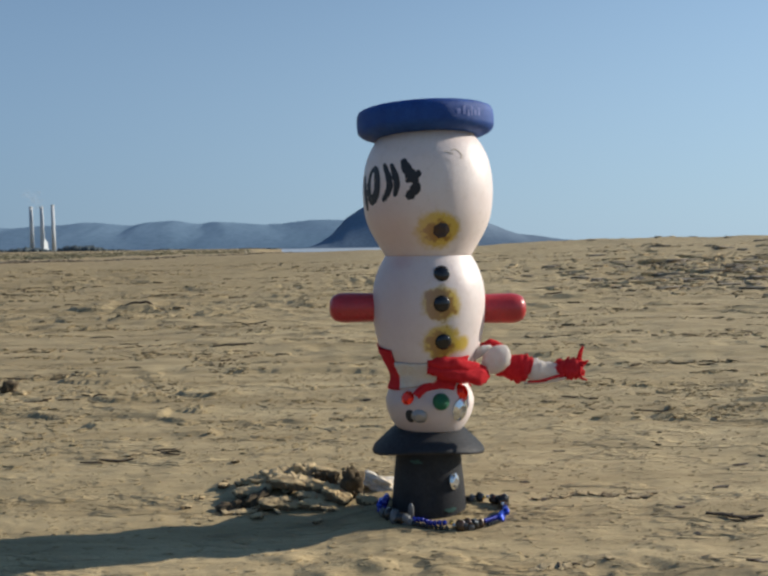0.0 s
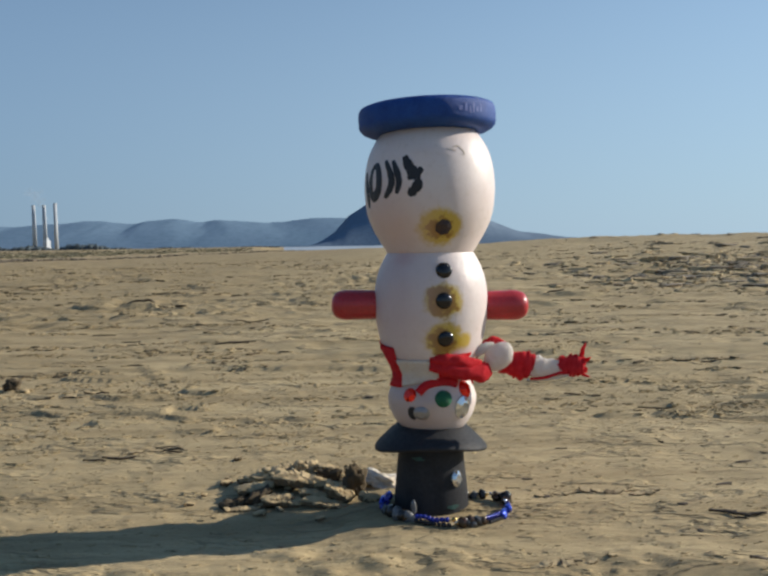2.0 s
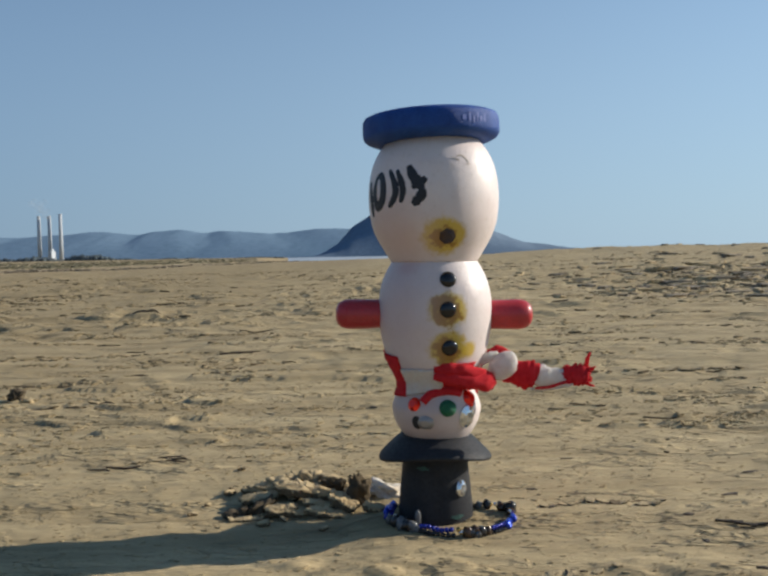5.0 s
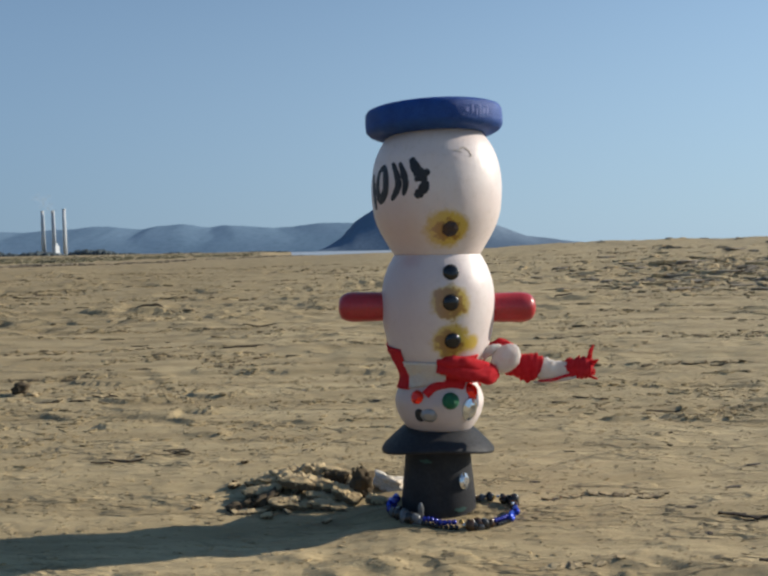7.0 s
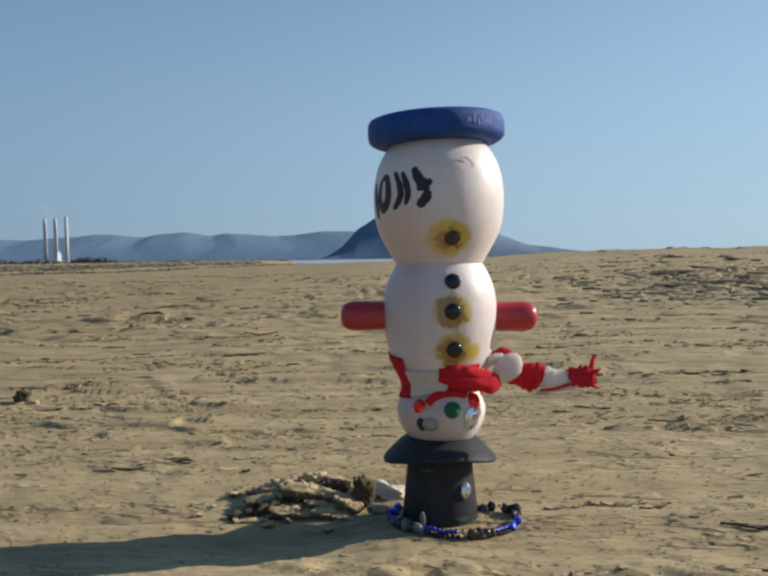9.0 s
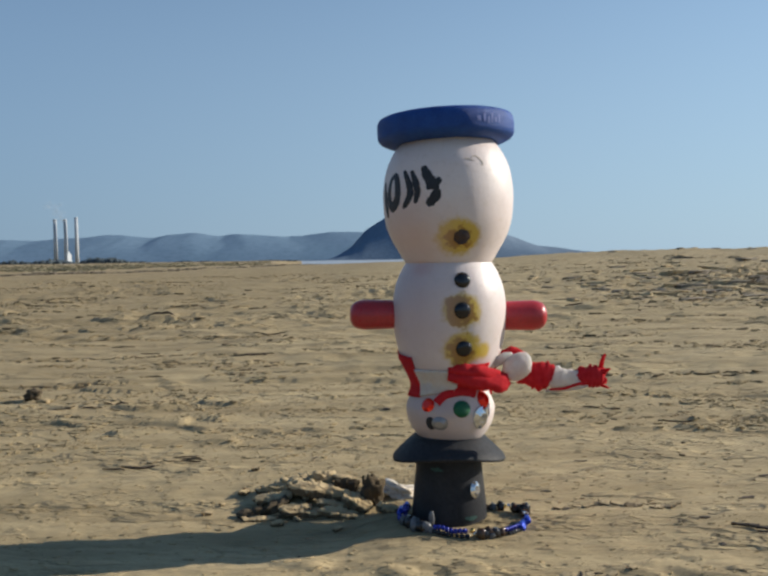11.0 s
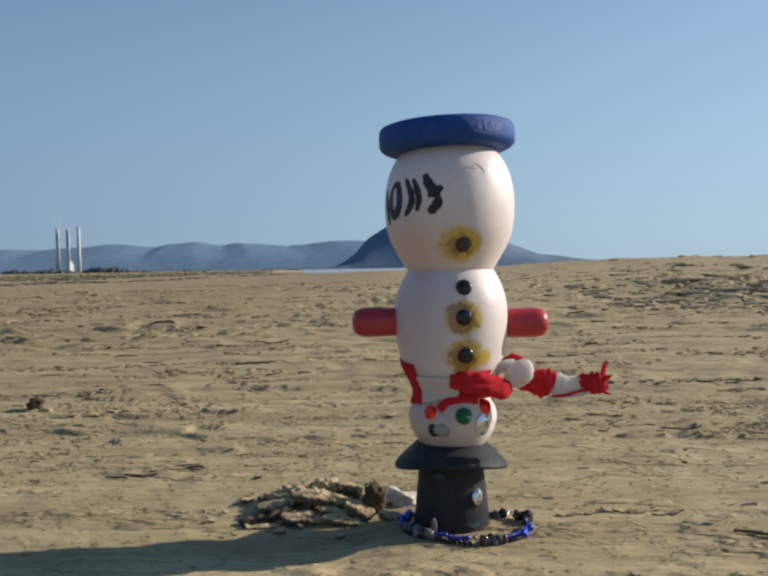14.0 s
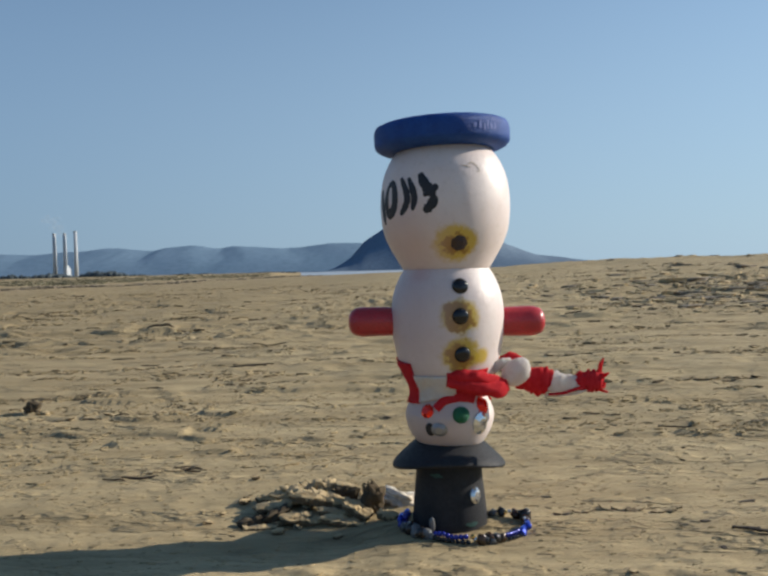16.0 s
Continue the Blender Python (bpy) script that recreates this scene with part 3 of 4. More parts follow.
def brush_stroke(points, width, seed):
    """A band of paint that follows the skin: (bearing, height) points."""
    bm = bmesh.new()
    line = smooth_line(points, 7)
    rows = []
    for i, (th, z) in enumerate(line):
        a, b = line[max(i - 1, 0)], line[min(i + 1, len(line) - 1)]
        d = np.array([(b[0] - a[0]) * 0.0008, b[1] - a[1]])
        d /= np.linalg.norm(d) + 1e-9
        s = i / (len(line) - 1)
        w = width * math.sin(math.pi * (0.06 + 0.88 * s)) ** 0.45 * (1 + 0.3 * noise.noise(Vector((i * 0.5, seed, 0))))
        rows.append([bm.verts.new(on_body(th - d[1] * k * w / 0.0008, z + d[0] * k * w, 0.00035 - 0.0002 * abs(k))) for k in (-1, -0.4, 0.4, 1)])
    for a, b in zip(rows, rows[1:]):
        for k in range(3):
            bm.faces.new((a[k], a[k + 1], b[k + 1], b[k]))
    return bm


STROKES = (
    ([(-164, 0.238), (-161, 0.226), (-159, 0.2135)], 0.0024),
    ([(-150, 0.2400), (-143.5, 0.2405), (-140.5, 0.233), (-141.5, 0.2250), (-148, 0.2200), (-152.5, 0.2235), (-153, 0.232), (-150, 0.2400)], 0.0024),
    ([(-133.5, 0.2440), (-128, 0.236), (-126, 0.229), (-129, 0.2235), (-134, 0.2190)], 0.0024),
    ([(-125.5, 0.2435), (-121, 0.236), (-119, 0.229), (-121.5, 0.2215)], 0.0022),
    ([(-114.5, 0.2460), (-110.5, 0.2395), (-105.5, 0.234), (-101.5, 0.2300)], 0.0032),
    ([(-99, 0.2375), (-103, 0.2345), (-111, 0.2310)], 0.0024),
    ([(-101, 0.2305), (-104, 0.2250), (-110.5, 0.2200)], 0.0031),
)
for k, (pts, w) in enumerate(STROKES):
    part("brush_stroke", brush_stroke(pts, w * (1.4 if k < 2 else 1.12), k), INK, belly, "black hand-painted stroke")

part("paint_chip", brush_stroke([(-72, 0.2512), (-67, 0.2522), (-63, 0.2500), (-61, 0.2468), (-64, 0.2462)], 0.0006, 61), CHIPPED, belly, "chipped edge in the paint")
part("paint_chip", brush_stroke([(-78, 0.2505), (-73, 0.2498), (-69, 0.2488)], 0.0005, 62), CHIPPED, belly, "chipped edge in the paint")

# the hat: crown down on the sand, drooping brim under the head
hat = tagged(new("hat"), "matt black top hat glued under the head, brim up")
hat.parent = snowman
hat.location = (-0.0015, 0, 0)
prof = smooth_line([(0.0266, -0.014), (0.0270, -0.004), (0.0266, 0.006), (0.0256, 0.018), (0.0243, 0.030), (0.0230, 0.046)], 6)
crown = part("crown", lathe(bmesh.new(), [(0, -0.014)] + [tuple(p) for p in prof] + [(0, 0.047)], 72), BLACKHAT, hat)
brim_line = [(0.0230, 0.0462), (0.034, 0.0445), (0.0390, 0.0437), (0.0403, 0.0440), (0.0406, 0.0450), (0.0400, 0.0462), (0.036, 0.0497), (0.030, 0.0546), (0.0262, 0.0574), (0.0225, 0.0592), (0, 0.0592)]
part("brim", lathe(bmesh.new(), brim_line, 96, lambda r, a: -0.0038 * (max(0, r - 0.02) / 0.02) * math.cos(2 * a) + 0.001 * (r / 0.04)), BLACKHAT, hat, "drooping flared black brim")
bm = lathe(bmesh.new(), [(0.0047, -0.001), (0.0047, 0.0006), (0.003, 0.0021), (0.0024, 0.0024), (0, 0.0024)], 12)
a = radians(-49.5)
bmesh.ops.transform(bm, matrix=Matrix.Translation((0.0258 * math.cos(a), 0.0258 * math.sin(a), 0.0235)) @ Vector((math.cos(a), math.sin(a), 0.12)).to_track_quat('Z', 'Y').to_matrix().to_4x4() @ Matrix.Diagonal((1, 1.25, 1, 1)), verts=bm.verts)
part("hat_gem", bm, CLEAR, hat, "clear oval foil-backed gem", smooth=False)

def crown_smear(th0, th1, z, width, seed):
    """A thin dab of paint on the crown."""
    bm = bmesh.new()
    rows = []
    for i in range(12):
        s = i / 11
        th, w = radians(th0 + (th1 - th0) * s), width * math.sin(math.pi * (0.08 + 0.84 * s)) * (1 + 0.5 * noise.noise(Vector((i * 0.6, seed, 0))))
        zc = z + 0.0012 * noise.noise(Vector((i * 0.35, seed, 4)))
        rows.append([bm.verts.new(((0.0254 - 0.08 * (q - 0.024) + 0.0004) * math.cos(th), (0.0254 - 0.08 * (q - 0.024) + 0.0004) * math.sin(th), q)) for q in (zc - w, zc, zc + w)])
    for a, b in zip(rows, rows[1:]):
        for k in range(2):
            bm.faces.new((a[k], a[k + 1], b[k + 1], b[k]))
    return bm


part("paint_smear", crown_smear(-125, -103, 0.0385, 0.0014, 3), TEAL, hat, "dull teal paint smear")
part("paint_smear", crown_smear(-70, -48, 0.0045, 0.0016, 5), TEAL, hat, "dull teal paint smear")

# the scarf, tied beside the neck, its tail blown straight out
scarf = tagged(new("scarf"), "red and cream striped knit scarf tied round the snowman's neck", "scarf")
scarf.location = (AXIS_X, 0, 0)


def wrap(th0, th1, low, high, seed, cols=40, rows=12):
    """A strip of cloth round the neck between two bearings; low and high: its edges' heights at both ends."""
    bm = bmesh.new()
    grids = []
    for off in (0.0014, 0.0003):
        grid = []
        for i in range(cols + 1):
            s = i / cols
            th = th0 + (th1 - th0) * s
            lo, hi = low[0] + (low[1] - low[0]) * s, high[0] + (high[1] - high[0]) * s
            row = []
            for j in range(rows + 1):
                z = lo + (hi - lo) * j / rows
                fold = 0.0009 * noise.noise(Vector((th * 0.06, z * 260, seed))) if off > 0.001 else 0
                neck = 0.0275 if abs(z - 0.0965) < 0.004 else 0
                r = max(body_radius(z), neck) + off + fold
                row.append(bm.verts.new((r * math.cos(radians(th)), r * math.sin(radians(th)), z)))
            grid.append(row)
        grids.append(grid)
    for g in grids:
        for i in range(cols):
            for j in range(rows):
                bm.faces.new((g[i][j], g[i + 1][j], g[i + 1][j + 1], g[i][j + 1]))
    a, b = grids
    for i in range(cols):
        bm.faces.new((a[i][0], b[i][0], b[i + 1][0], a[i + 1][0]))
        bm.faces.new((a[i][rows], a[i + 1][rows], b[i + 1][rows], b[i][rows]))
    for j in range(rows):
        bm.faces.new((a[0][j], a[0][j + 1], b[0][j + 1], b[0][j]))
        bm.faces.new((a[cols][j], b[cols][j], b[cols][j + 1], a[cols][j + 1]))
    return bm


part("red_stripe", wrap(-232, -139, (0.085, 0.0885), (0.120, 0.117), 1), CLOTH_RED, scarf, "red knit stripe of the scarf")
part("cream_stripe", wrap(-139, -84, (0.0895, 0.095), (0.1085, 0.109), 2), CLOTH_WHITE, scarf, "cream knit stripe of the scarf")
part("cream_stripe", wrap(-300, -232, (0.086, 0.085), (0.114, 0.12), 3), CLOTH_WHITE, scarf, "cream knit stripe of the scarf")
part("red_stripe", wrap(-372, -300, (0.088, 0.086), (0.112, 0.114), 4), CLOTH_RED, scarf, "red knit stripe of the scarf")
part("red_stripe", wrap(-86, -44, (0.0955, 0.0930), (0.1125, 0.1130), 6), CLOTH_RED, scarf, "red knit stripe of the scarf")
# lower hem lying on the head
hem = [on_body(th, z, 0.0012) for th, z in ((-111, 0.0862), (-106, 0.0892), (-98, 0.0920), (-80, 0.0935), (-66, 0.0930), (-57, 0.0915))]
hem = [tuple(p) for p in smooth_line(hem, 5)]
part("hem", sweep(bmesh.new(), hem, [0.0030] * len(hem), 14, 0.12, 3, 0.7), CLOTH_RED, scarf, "narrow red hem of the scarf")


def folds(name, path, sizes, mat, seed, label, flat=0.8, wrinkle=0.35):
    line = smooth_line([(*p, s) for p, s in zip(path, sizes)], 6)
    return part(name, sweep(bmesh.new(), [q[:3] for q in line], [max(0.0003, q[3]) for q in line], 18, wrinkle, seed, flat), mat, scarf, label)


for k, (path, sizes) in enumerate((
    ([(-0.003, -0.0325, 0.1100), (0.008, -0.0340, 0.1095), (0.020, -0.0305, 0.1070), (0.032, -0.0235, 0.1040)], [0.0030, 0.0042, 0.0044, 0.0034]),
    ([(-0.003, -0.0315, 0.1050), (0.008, -0.0335, 0.1035), (0.021, -0.0305, 0.1010), (0.033, -0.0240, 0.0990), (0.0385, -0.019, 0.0992)], [0.0032, 0.0044, 0.0050, 0.0066, 0.0042]))):
    folds("front_fold", path, sizes, CLOTH_RED, 50 + k, "bunched red fold in front of the neck", 0.7, 0.45)
folds("knot_loop", [(0.030, -0.014, 0.1105), (0.036, -0.015, 0.1150), (0.043, -0.013, 0.1165)], [0.0030, 0.0032, 0.0022], CLOTH_WHITE, 5, "cream loop of the knot")
folds("knot_loop", [(0.036, -0.010, 0.1165), (0.043, -0.009, 0.1185), (0.050, -0.008, 0.1150), (0.053, -0.009, 0.110)], [0.0020, 0.0034, 0.0034, 0.002], CLOTH_RED, 6, "red loop of the knot")
folds("knot", [(0.0375, -0.0155, 0.1030), (0.041, -0.0155, 0.1050), (0.047, -0.0150, 0.1090), (0.0525, -0.0145, 0.1120), (0.0555, -0.014, 0.1128)], [0.0040, 0.0078, 0.0090, 0.0074, 0.0036], CLOTH_WHITE, 7, "smooth cream ball of the knot", 0.75, 0.04)
folds("tail_red", [(0.0455, -0.0125, 0.1000), (0.0545, -0.012, 0.1022), (0.0620, -0.0115, 0.1018), (0.0680, -0.0115, 0.1012), (0.0705, -0.0115, 0.1005)], [0.0035, 0.0078, 0.0094, 0.0090, 0.0070], CLOTH_RED, 8, "red stripe of the blown tail", 0.6)
folds("tail_cream", [(0.0665, -0.0115, 0.1008), (0.0720, -0.0115, 0.1005), (0.0800, -0.0115, 0.0993), (0.0890, -0.0112, 0.0990), (0.0915, -0.011, 0.0990)], [0.0060, 0.0080, 0.0066, 0.0058, 0.0045], CLOTH_WHITE, 9, "cream stripe of the blown tail", 0.5, 0.2)
folds("tail_edge", [(0.0680, -0.0165, 0.0925), (0.0780, -0.0160, 0.0932), (0.0870, -0.0150, 0.0955), (0.0940, -0.013, 0.0965)], [0.0008, 0.0010, 0.0010, 0.0012], CLOTH_RED, 10, "red edge thread along the tail")
folds("tail_edge", [(0.0660, -0.0125, 0.0912), (0.0760, -0.0125, 0.0914), (0.0880, -0.0125, 0.0925), (0.0960, -0.012, 0.0945)], [0.0008, 0.0011, 0.0011, 0.0010], CLOTH_WHITE, 11, "cream edge thread along the tail")
folds("tail_end", [(0.0865, -0.0112, 0.0998), (0.0910, -0.011, 0.1003), (0.0970, -0.011, 0.1005), (0.1030, -0.0105, 0.1003), (0.1065, -0.010, 0.0998)], [0.0040, 0.0060, 0.0068, 0.0072, 0.0050], CLOTH_RED, 12, "frayed red end of the tail", 0.55, 0.38)
rnd = random.Random(3)
for k in range(16):
    z0 = 0.0945 + 0.0122 * rnd.random()
    tip = (0.1075 + 0.0035 * rnd.random(), -0.010 + rnd.uniform(-0.005, 0.005), z0 + rnd.uniform(-0.0035, 0.0025))
    folds("fringe_thread", [(0.0975, -0.010, z0), (0.1035, -0.010 + rnd.uniform(-0.003, 0.003), z0 + rnd.uniform(-0.001, 0.001)), tip], [0.0012, 0.0014, 0.0006], CLOTH_RED, 20 + k, "")
folds("fringe_thread", [(0.1035, -0.010, 0.1035), (0.1048, -0.0105, 0.1085), (0.1058, -0.011, 0.1125), (0.1082, -0.011, 0.1165)], [0.0013, 0.0010, 0.0009, 0.0005], CLOTH_RED, 40, "")
folds("fringe_thread", [(0.1050, -0.008, 0.1035), (0.1070, -0.008, 0.1080), (0.1075, -0.009, 0.1125), (0.1088, -0.009, 0.1155)], [0.0011, 0.0009, 0.0008, 0.0004], CLOTH_RED, 41, "")
folds("fringe_thread", [(0.0960, -0.010, 0.1035), (0.0972, -0.0105, 0.1068), (0.0985, -0.0105, 0.1092)], [0.0022, 0.0014, 0.0004], CLOTH_RED, 42, "")

# ---- beads lying round the hat ----
necklace = tagged(new("bead_necklace"), "string of cobalt glass beads and polished stones round the hat", "necklace")
necklace.location = (0.040, -0.016, 0)


def ball(radius, segs=10):
    return lathe(bmesh.new(), [(radius * math.sin(math.pi * k / 8) if 0 < k < 8 else 0, -radius * math.cos(math.pi * k / 8)) for k in range(9)], segs)


SEED = finish("seed_bead", ball(0.0018), BEAD_BLUE)
JET = finish("jet_bead", ball(0.0019), STONE_DARK)
CHIP = [finish("stone_bead", lump(bmesh.new(), (0.0042, 0.0034, 0.0032), 5 + k, 2, 0.5), (STONE_BROWN, STONE_DARK, STONE_SHADED)[k]) for k in range(3)]
GOLD = finish("brass_bead", ball(0.0017), BRASS)
SILV = finish("silver_bead", ball(0.0017), SILVER)
BUGLE = finish("bugle_bead", lathe(bmesh.new(), [(0, -0.0058), (0.0016, -0.0058), (0.0022, -0.005), (0.0024, 0), (0.0022, 0.005), (0.0016, 0.0058), (0, 0.0058)], 10), BEAD_SKY)


def ring_at(th):
    r = 0.0435 + 0.002 * math.sin(radians(3 * th)) - 0.012 * max(0, math.cos(radians(th - 90))) ** 2 - 0.009 * max(0, math.cos(radians(th + 110))) ** 4
    x, y = r * math.cos(radians(th)), r * 0.82 * math.sin(radians(th))
    return x, y, gz(x + 0.040, y - 0.016)


def bead(mesh, name, th, lift, out=0.0, turn=(0, 0, 0), size=1.0, label=""):
    ob = new(name, mesh)
    x, y, z = ring_at(th)
    ob.parent = necklace
    k = 1 + out / math.hypot(x, y)
    ob.location, ob.rotation_euler, ob.scale = (x * k, y * k, z + lift), turn, (size,) * 3
    return tagged(ob, label)


for a in range(-128, -88, 5):
    bead(SEED, "seed_bead", a, 0.0036 + 0.0005 * math.sin(a), size=rnd.uniform(0.9, 1.1))
for a in range(-126, -90, 5):
    bead(JET, "jet_bead", a, 0.0012, 0.002, size=rnd.uniform(0.8, 1.0), label="small dark polished bead")
for a in (-52, -48, -44, -40, -36, -32):
    bead(SEED, "seed_bead", a, 0.0034, size=rnd.uniform(0.85, 1.05))
    bead(JET, "jet_bead", a + 1, 0.0010, 0.002, size=rnd.uniform(0.8, 1.0), label="small dark polished bead")
for a, lift in ((-27, 0.0034), (-24, 0.0012), (-10, 0.0034)):
    bead(BUGLE, "bugle_bead", a, lift, 0.001, (radians(90), 0, radians(a + 8)), label="bright blue foil-lined tube bead")
for a in (-86, -82, -66, -61, -4, 14, 40):
    bead(GOLD, "brass_bead", a, rnd.uniform(0.002, 0.0052), label="small brass bead", size=rnd.uniform(0.8, 1.1))
for a in (-84, -79, -63, -2, 6, 22, 34):
    bead(SILV, "silver_bead", a, rnd.uniform(0.0015, 0.005), rnd.uniform(-0.002, 0.003), label="small silver bead", size=rnd.uniform(0.7, 1.0))
for a, k, s in ((-78, 0, 1.0), (-72, 0, 1.1), (-69, 2, 0.7), (-75, 1, 0.9), (-64, 1, 1.0), (-58, 0, 0.8), (8, 0, 0.9), (18, 1, 1.2), (28, 0, 1.0), (44, 1, 1.0), (52, 2, 0.8), (62, 0, 0.9),
                (-136, 2, 1.1), (-144, 1, 1.2), (-152, 2, 1.3), (-162, 1, 1.2), (-170, 2, 1.0), (-140, 0, 1.0), (-132, 2, 0.8)):
    bead(CHIP[k], "stone_bead", a, 0.0028 * s, rnd.uniform(-0.001, 0.002), (rnd.random() * 3, rnd.random() * 3, rnd.random() * 3), s, ("brown banded stone bead", "dark polished stone bead", "quartz bead in a colour darkened for shadow")[k])
for a in (170, 164, 158, 153, 176, 148, 181):
    bead(SEED, "seed_bead", a, rnd.uniform(0.003, 0.008), rnd.uniform(-0.002, 0.002), size=1.25)
for a in (167, 156):
    bead(BUGLE, "bugle_bead", a, 0.006, 0.002, (radians(80), 0.3, radians(a)), 0.9)
# an upright quartz chip leaning on the crown, darkened to match the shadow there
bm = lump(bmesh.new(), (0.0022, 0.0018, 0.0058), 31, 2, 0.3)
ob = part("stone_bead", bm, STONE_SHADED, necklace, "quartz bead in a colour darkened for shadow")
ob.location = (-0.0235, -0.0160, 0.0075)

# ---- clods of damp sand, a shell, twigs, kelp ----
def clod(x, y, size, seed, turn=(0, 0, 0), rise=0.0, mat=None, boxy=0.85, rough=0.5, detail=4, label="broken slab of damp crusted sand", group="dug-up sand clods"):
    t = Euler([radians(v) for v in turn]).to_matrix()
    ob = new("sand_clod", finish("sand_clod", lump(bmesh.new(), size, seed, detail, rough, turn=t, boxy=boxy), mat or CLOD))
    ob.location = (x, y, gz(x, y) + size[2] * 0.45 + rise)
    return tagged(ob, label, "sand clod", group)


def crust_slab(x, y, rise, half, seed, turn=(0, 0, 0), mat=None, ragged=0.35, label="broken slab of damp crusted sand", group="dug-up sand clods"):
    """A broken plate of crust: ragged outline, undercut rim and a pitted top."""
    a, b, t = half
    bm, around = bmesh.new(), 64
    rings = []
    for k, (inset, z) in enumerate(((0.0, -1.0), (0.72, -1.0), (0.9, -0.7), (0.94, -0.25), (1.0, 0.2), (1.0, 0.6), (0.94, 0.9), (0.8, 1.0), (0.5, 1.03), (0.25, 1.0))):
        ring = []
        for q in range(around):
            th = 2 * math.pi * q / around
            c, d = math.cos(th), math.sin(th)
            square = (abs(c) ** 3.2 + abs(d) ** 3.2) ** (-1 / 3.2)
            p = Vector((c * 1.7, d * 1.7, seed * 5.3))
            rag = 1 + ragged * (noise.noise(p) + 0.6 * noise.noise(p * 2.7) + 0.35 * noise.noise(p * 6 + Vector((0, 0, z))))
            u = Vector((a * c * square * rag * inset, b * d * square * rag * inset, t * z))
            g = Vector((u.x * 190, u.y * 190, z * 1.5 + seed))
            u.z += t * (0.50 * noise.noise(g * 0.8) + 0.45 * noise.noise(g * 2.1) + 0.25 * noise.noise(g * 4.7))
            u.x += 0.10 * t * noise.noise(g * 1.7 + Vector((9, 0, 0)))
            ring.append(bm.verts.new(u))
        rings.append(ring)
    for lo, hi in zip(rings, rings[1:]):
        for q in range(around):
            bm.faces.new((lo[q], lo[(q + 1) % around], hi[(q + 1) % around], hi[q]))
    bm.faces.new(rings[-1])
    bmesh.ops.remove_doubles(bm, verts=bm.verts, dist=1e-6)
    bmesh.ops.rotate(bm, verts=bm.verts, matrix=Euler([radians(v) for v in turn]).to_matrix())
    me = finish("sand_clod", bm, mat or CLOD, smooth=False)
    me.materials.append(mat or CRUST_SHADE_DAMP)
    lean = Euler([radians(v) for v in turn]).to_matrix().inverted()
    # side and under faces get the dark copy: shade and damp painted in
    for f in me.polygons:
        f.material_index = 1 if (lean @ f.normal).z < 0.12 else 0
    ob = new("sand_clod", me)
    ob.location = (x, y, gz(x, y) + rise)
    return tagged(ob, label, "sand clod", group)


def in_hollow(x, y):
    """Spreads the heap's plan, drawn for the level of the flat, over the hollow's floor."""
    return x * 1.04, -0.541 + (y + 0.541) * 1.04


DUG = "dark damp clod of dug-up sand"
for x, y, rise, half, turn in (
    (-0.0258, 0.011, 0.0185, (0.0068, 0.0040, 0.0016), (3, 11.4, 10)),
    (-0.0480, 0.036, 0.0105, (0.0090, 0.0050, 0.0016), (2.4, 9.8, -8)),
    (-0.0640, 0.012, 0.0095, (0.0230, 0.0085, 0.0034), (3.6, 8.2, -5)), (-0.0370, -0.002, 0.0085, (0.0120, 0.0070, 0.0030), (4.2, 24.2, -18)),
    (-0.0740, -0.004, 0.0030, (0.0190, 0.0070, 0.0024), (4.2, 6.6, 5)), (-0.0470, -0.009, 0.0024, (0.0150, 0.0065, 0.0024), (4.2, 9.8, -10)),
    (-0.1040, -0.012, 0.0010, (0.0120, 0.0035, 0.0016), (3, 0.2, 12)), (-0.1000, 0.013, 0.0056, (0.0140, 0.0075, 0.0026), (4.2, -3, 14)),
    (-0.1060, 0.034, 0.0022, (0.0120, 0.0070, 0.0024), (3, -1.4, 6)),
    (-0.0150, -0.010, 0.0020, (0.0085, 0.0050, 0.0030), (2.4, 13, -14)), (-0.0800, -0.002, 0.0040, (0.0120, 0.0065, 0.0030), (3.6, 0.2, 14)),
    (-0.0300, 0.020, 0.0040, (0.0080, 0.0060, 0.0040), (3, 13, 30)), (-0.0530, 0.001, 0.0048, (0.0130, 0.0060, 0.0026), (4.8, 9.8, 4)),
):
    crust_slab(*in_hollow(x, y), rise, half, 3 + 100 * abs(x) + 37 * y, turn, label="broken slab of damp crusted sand")
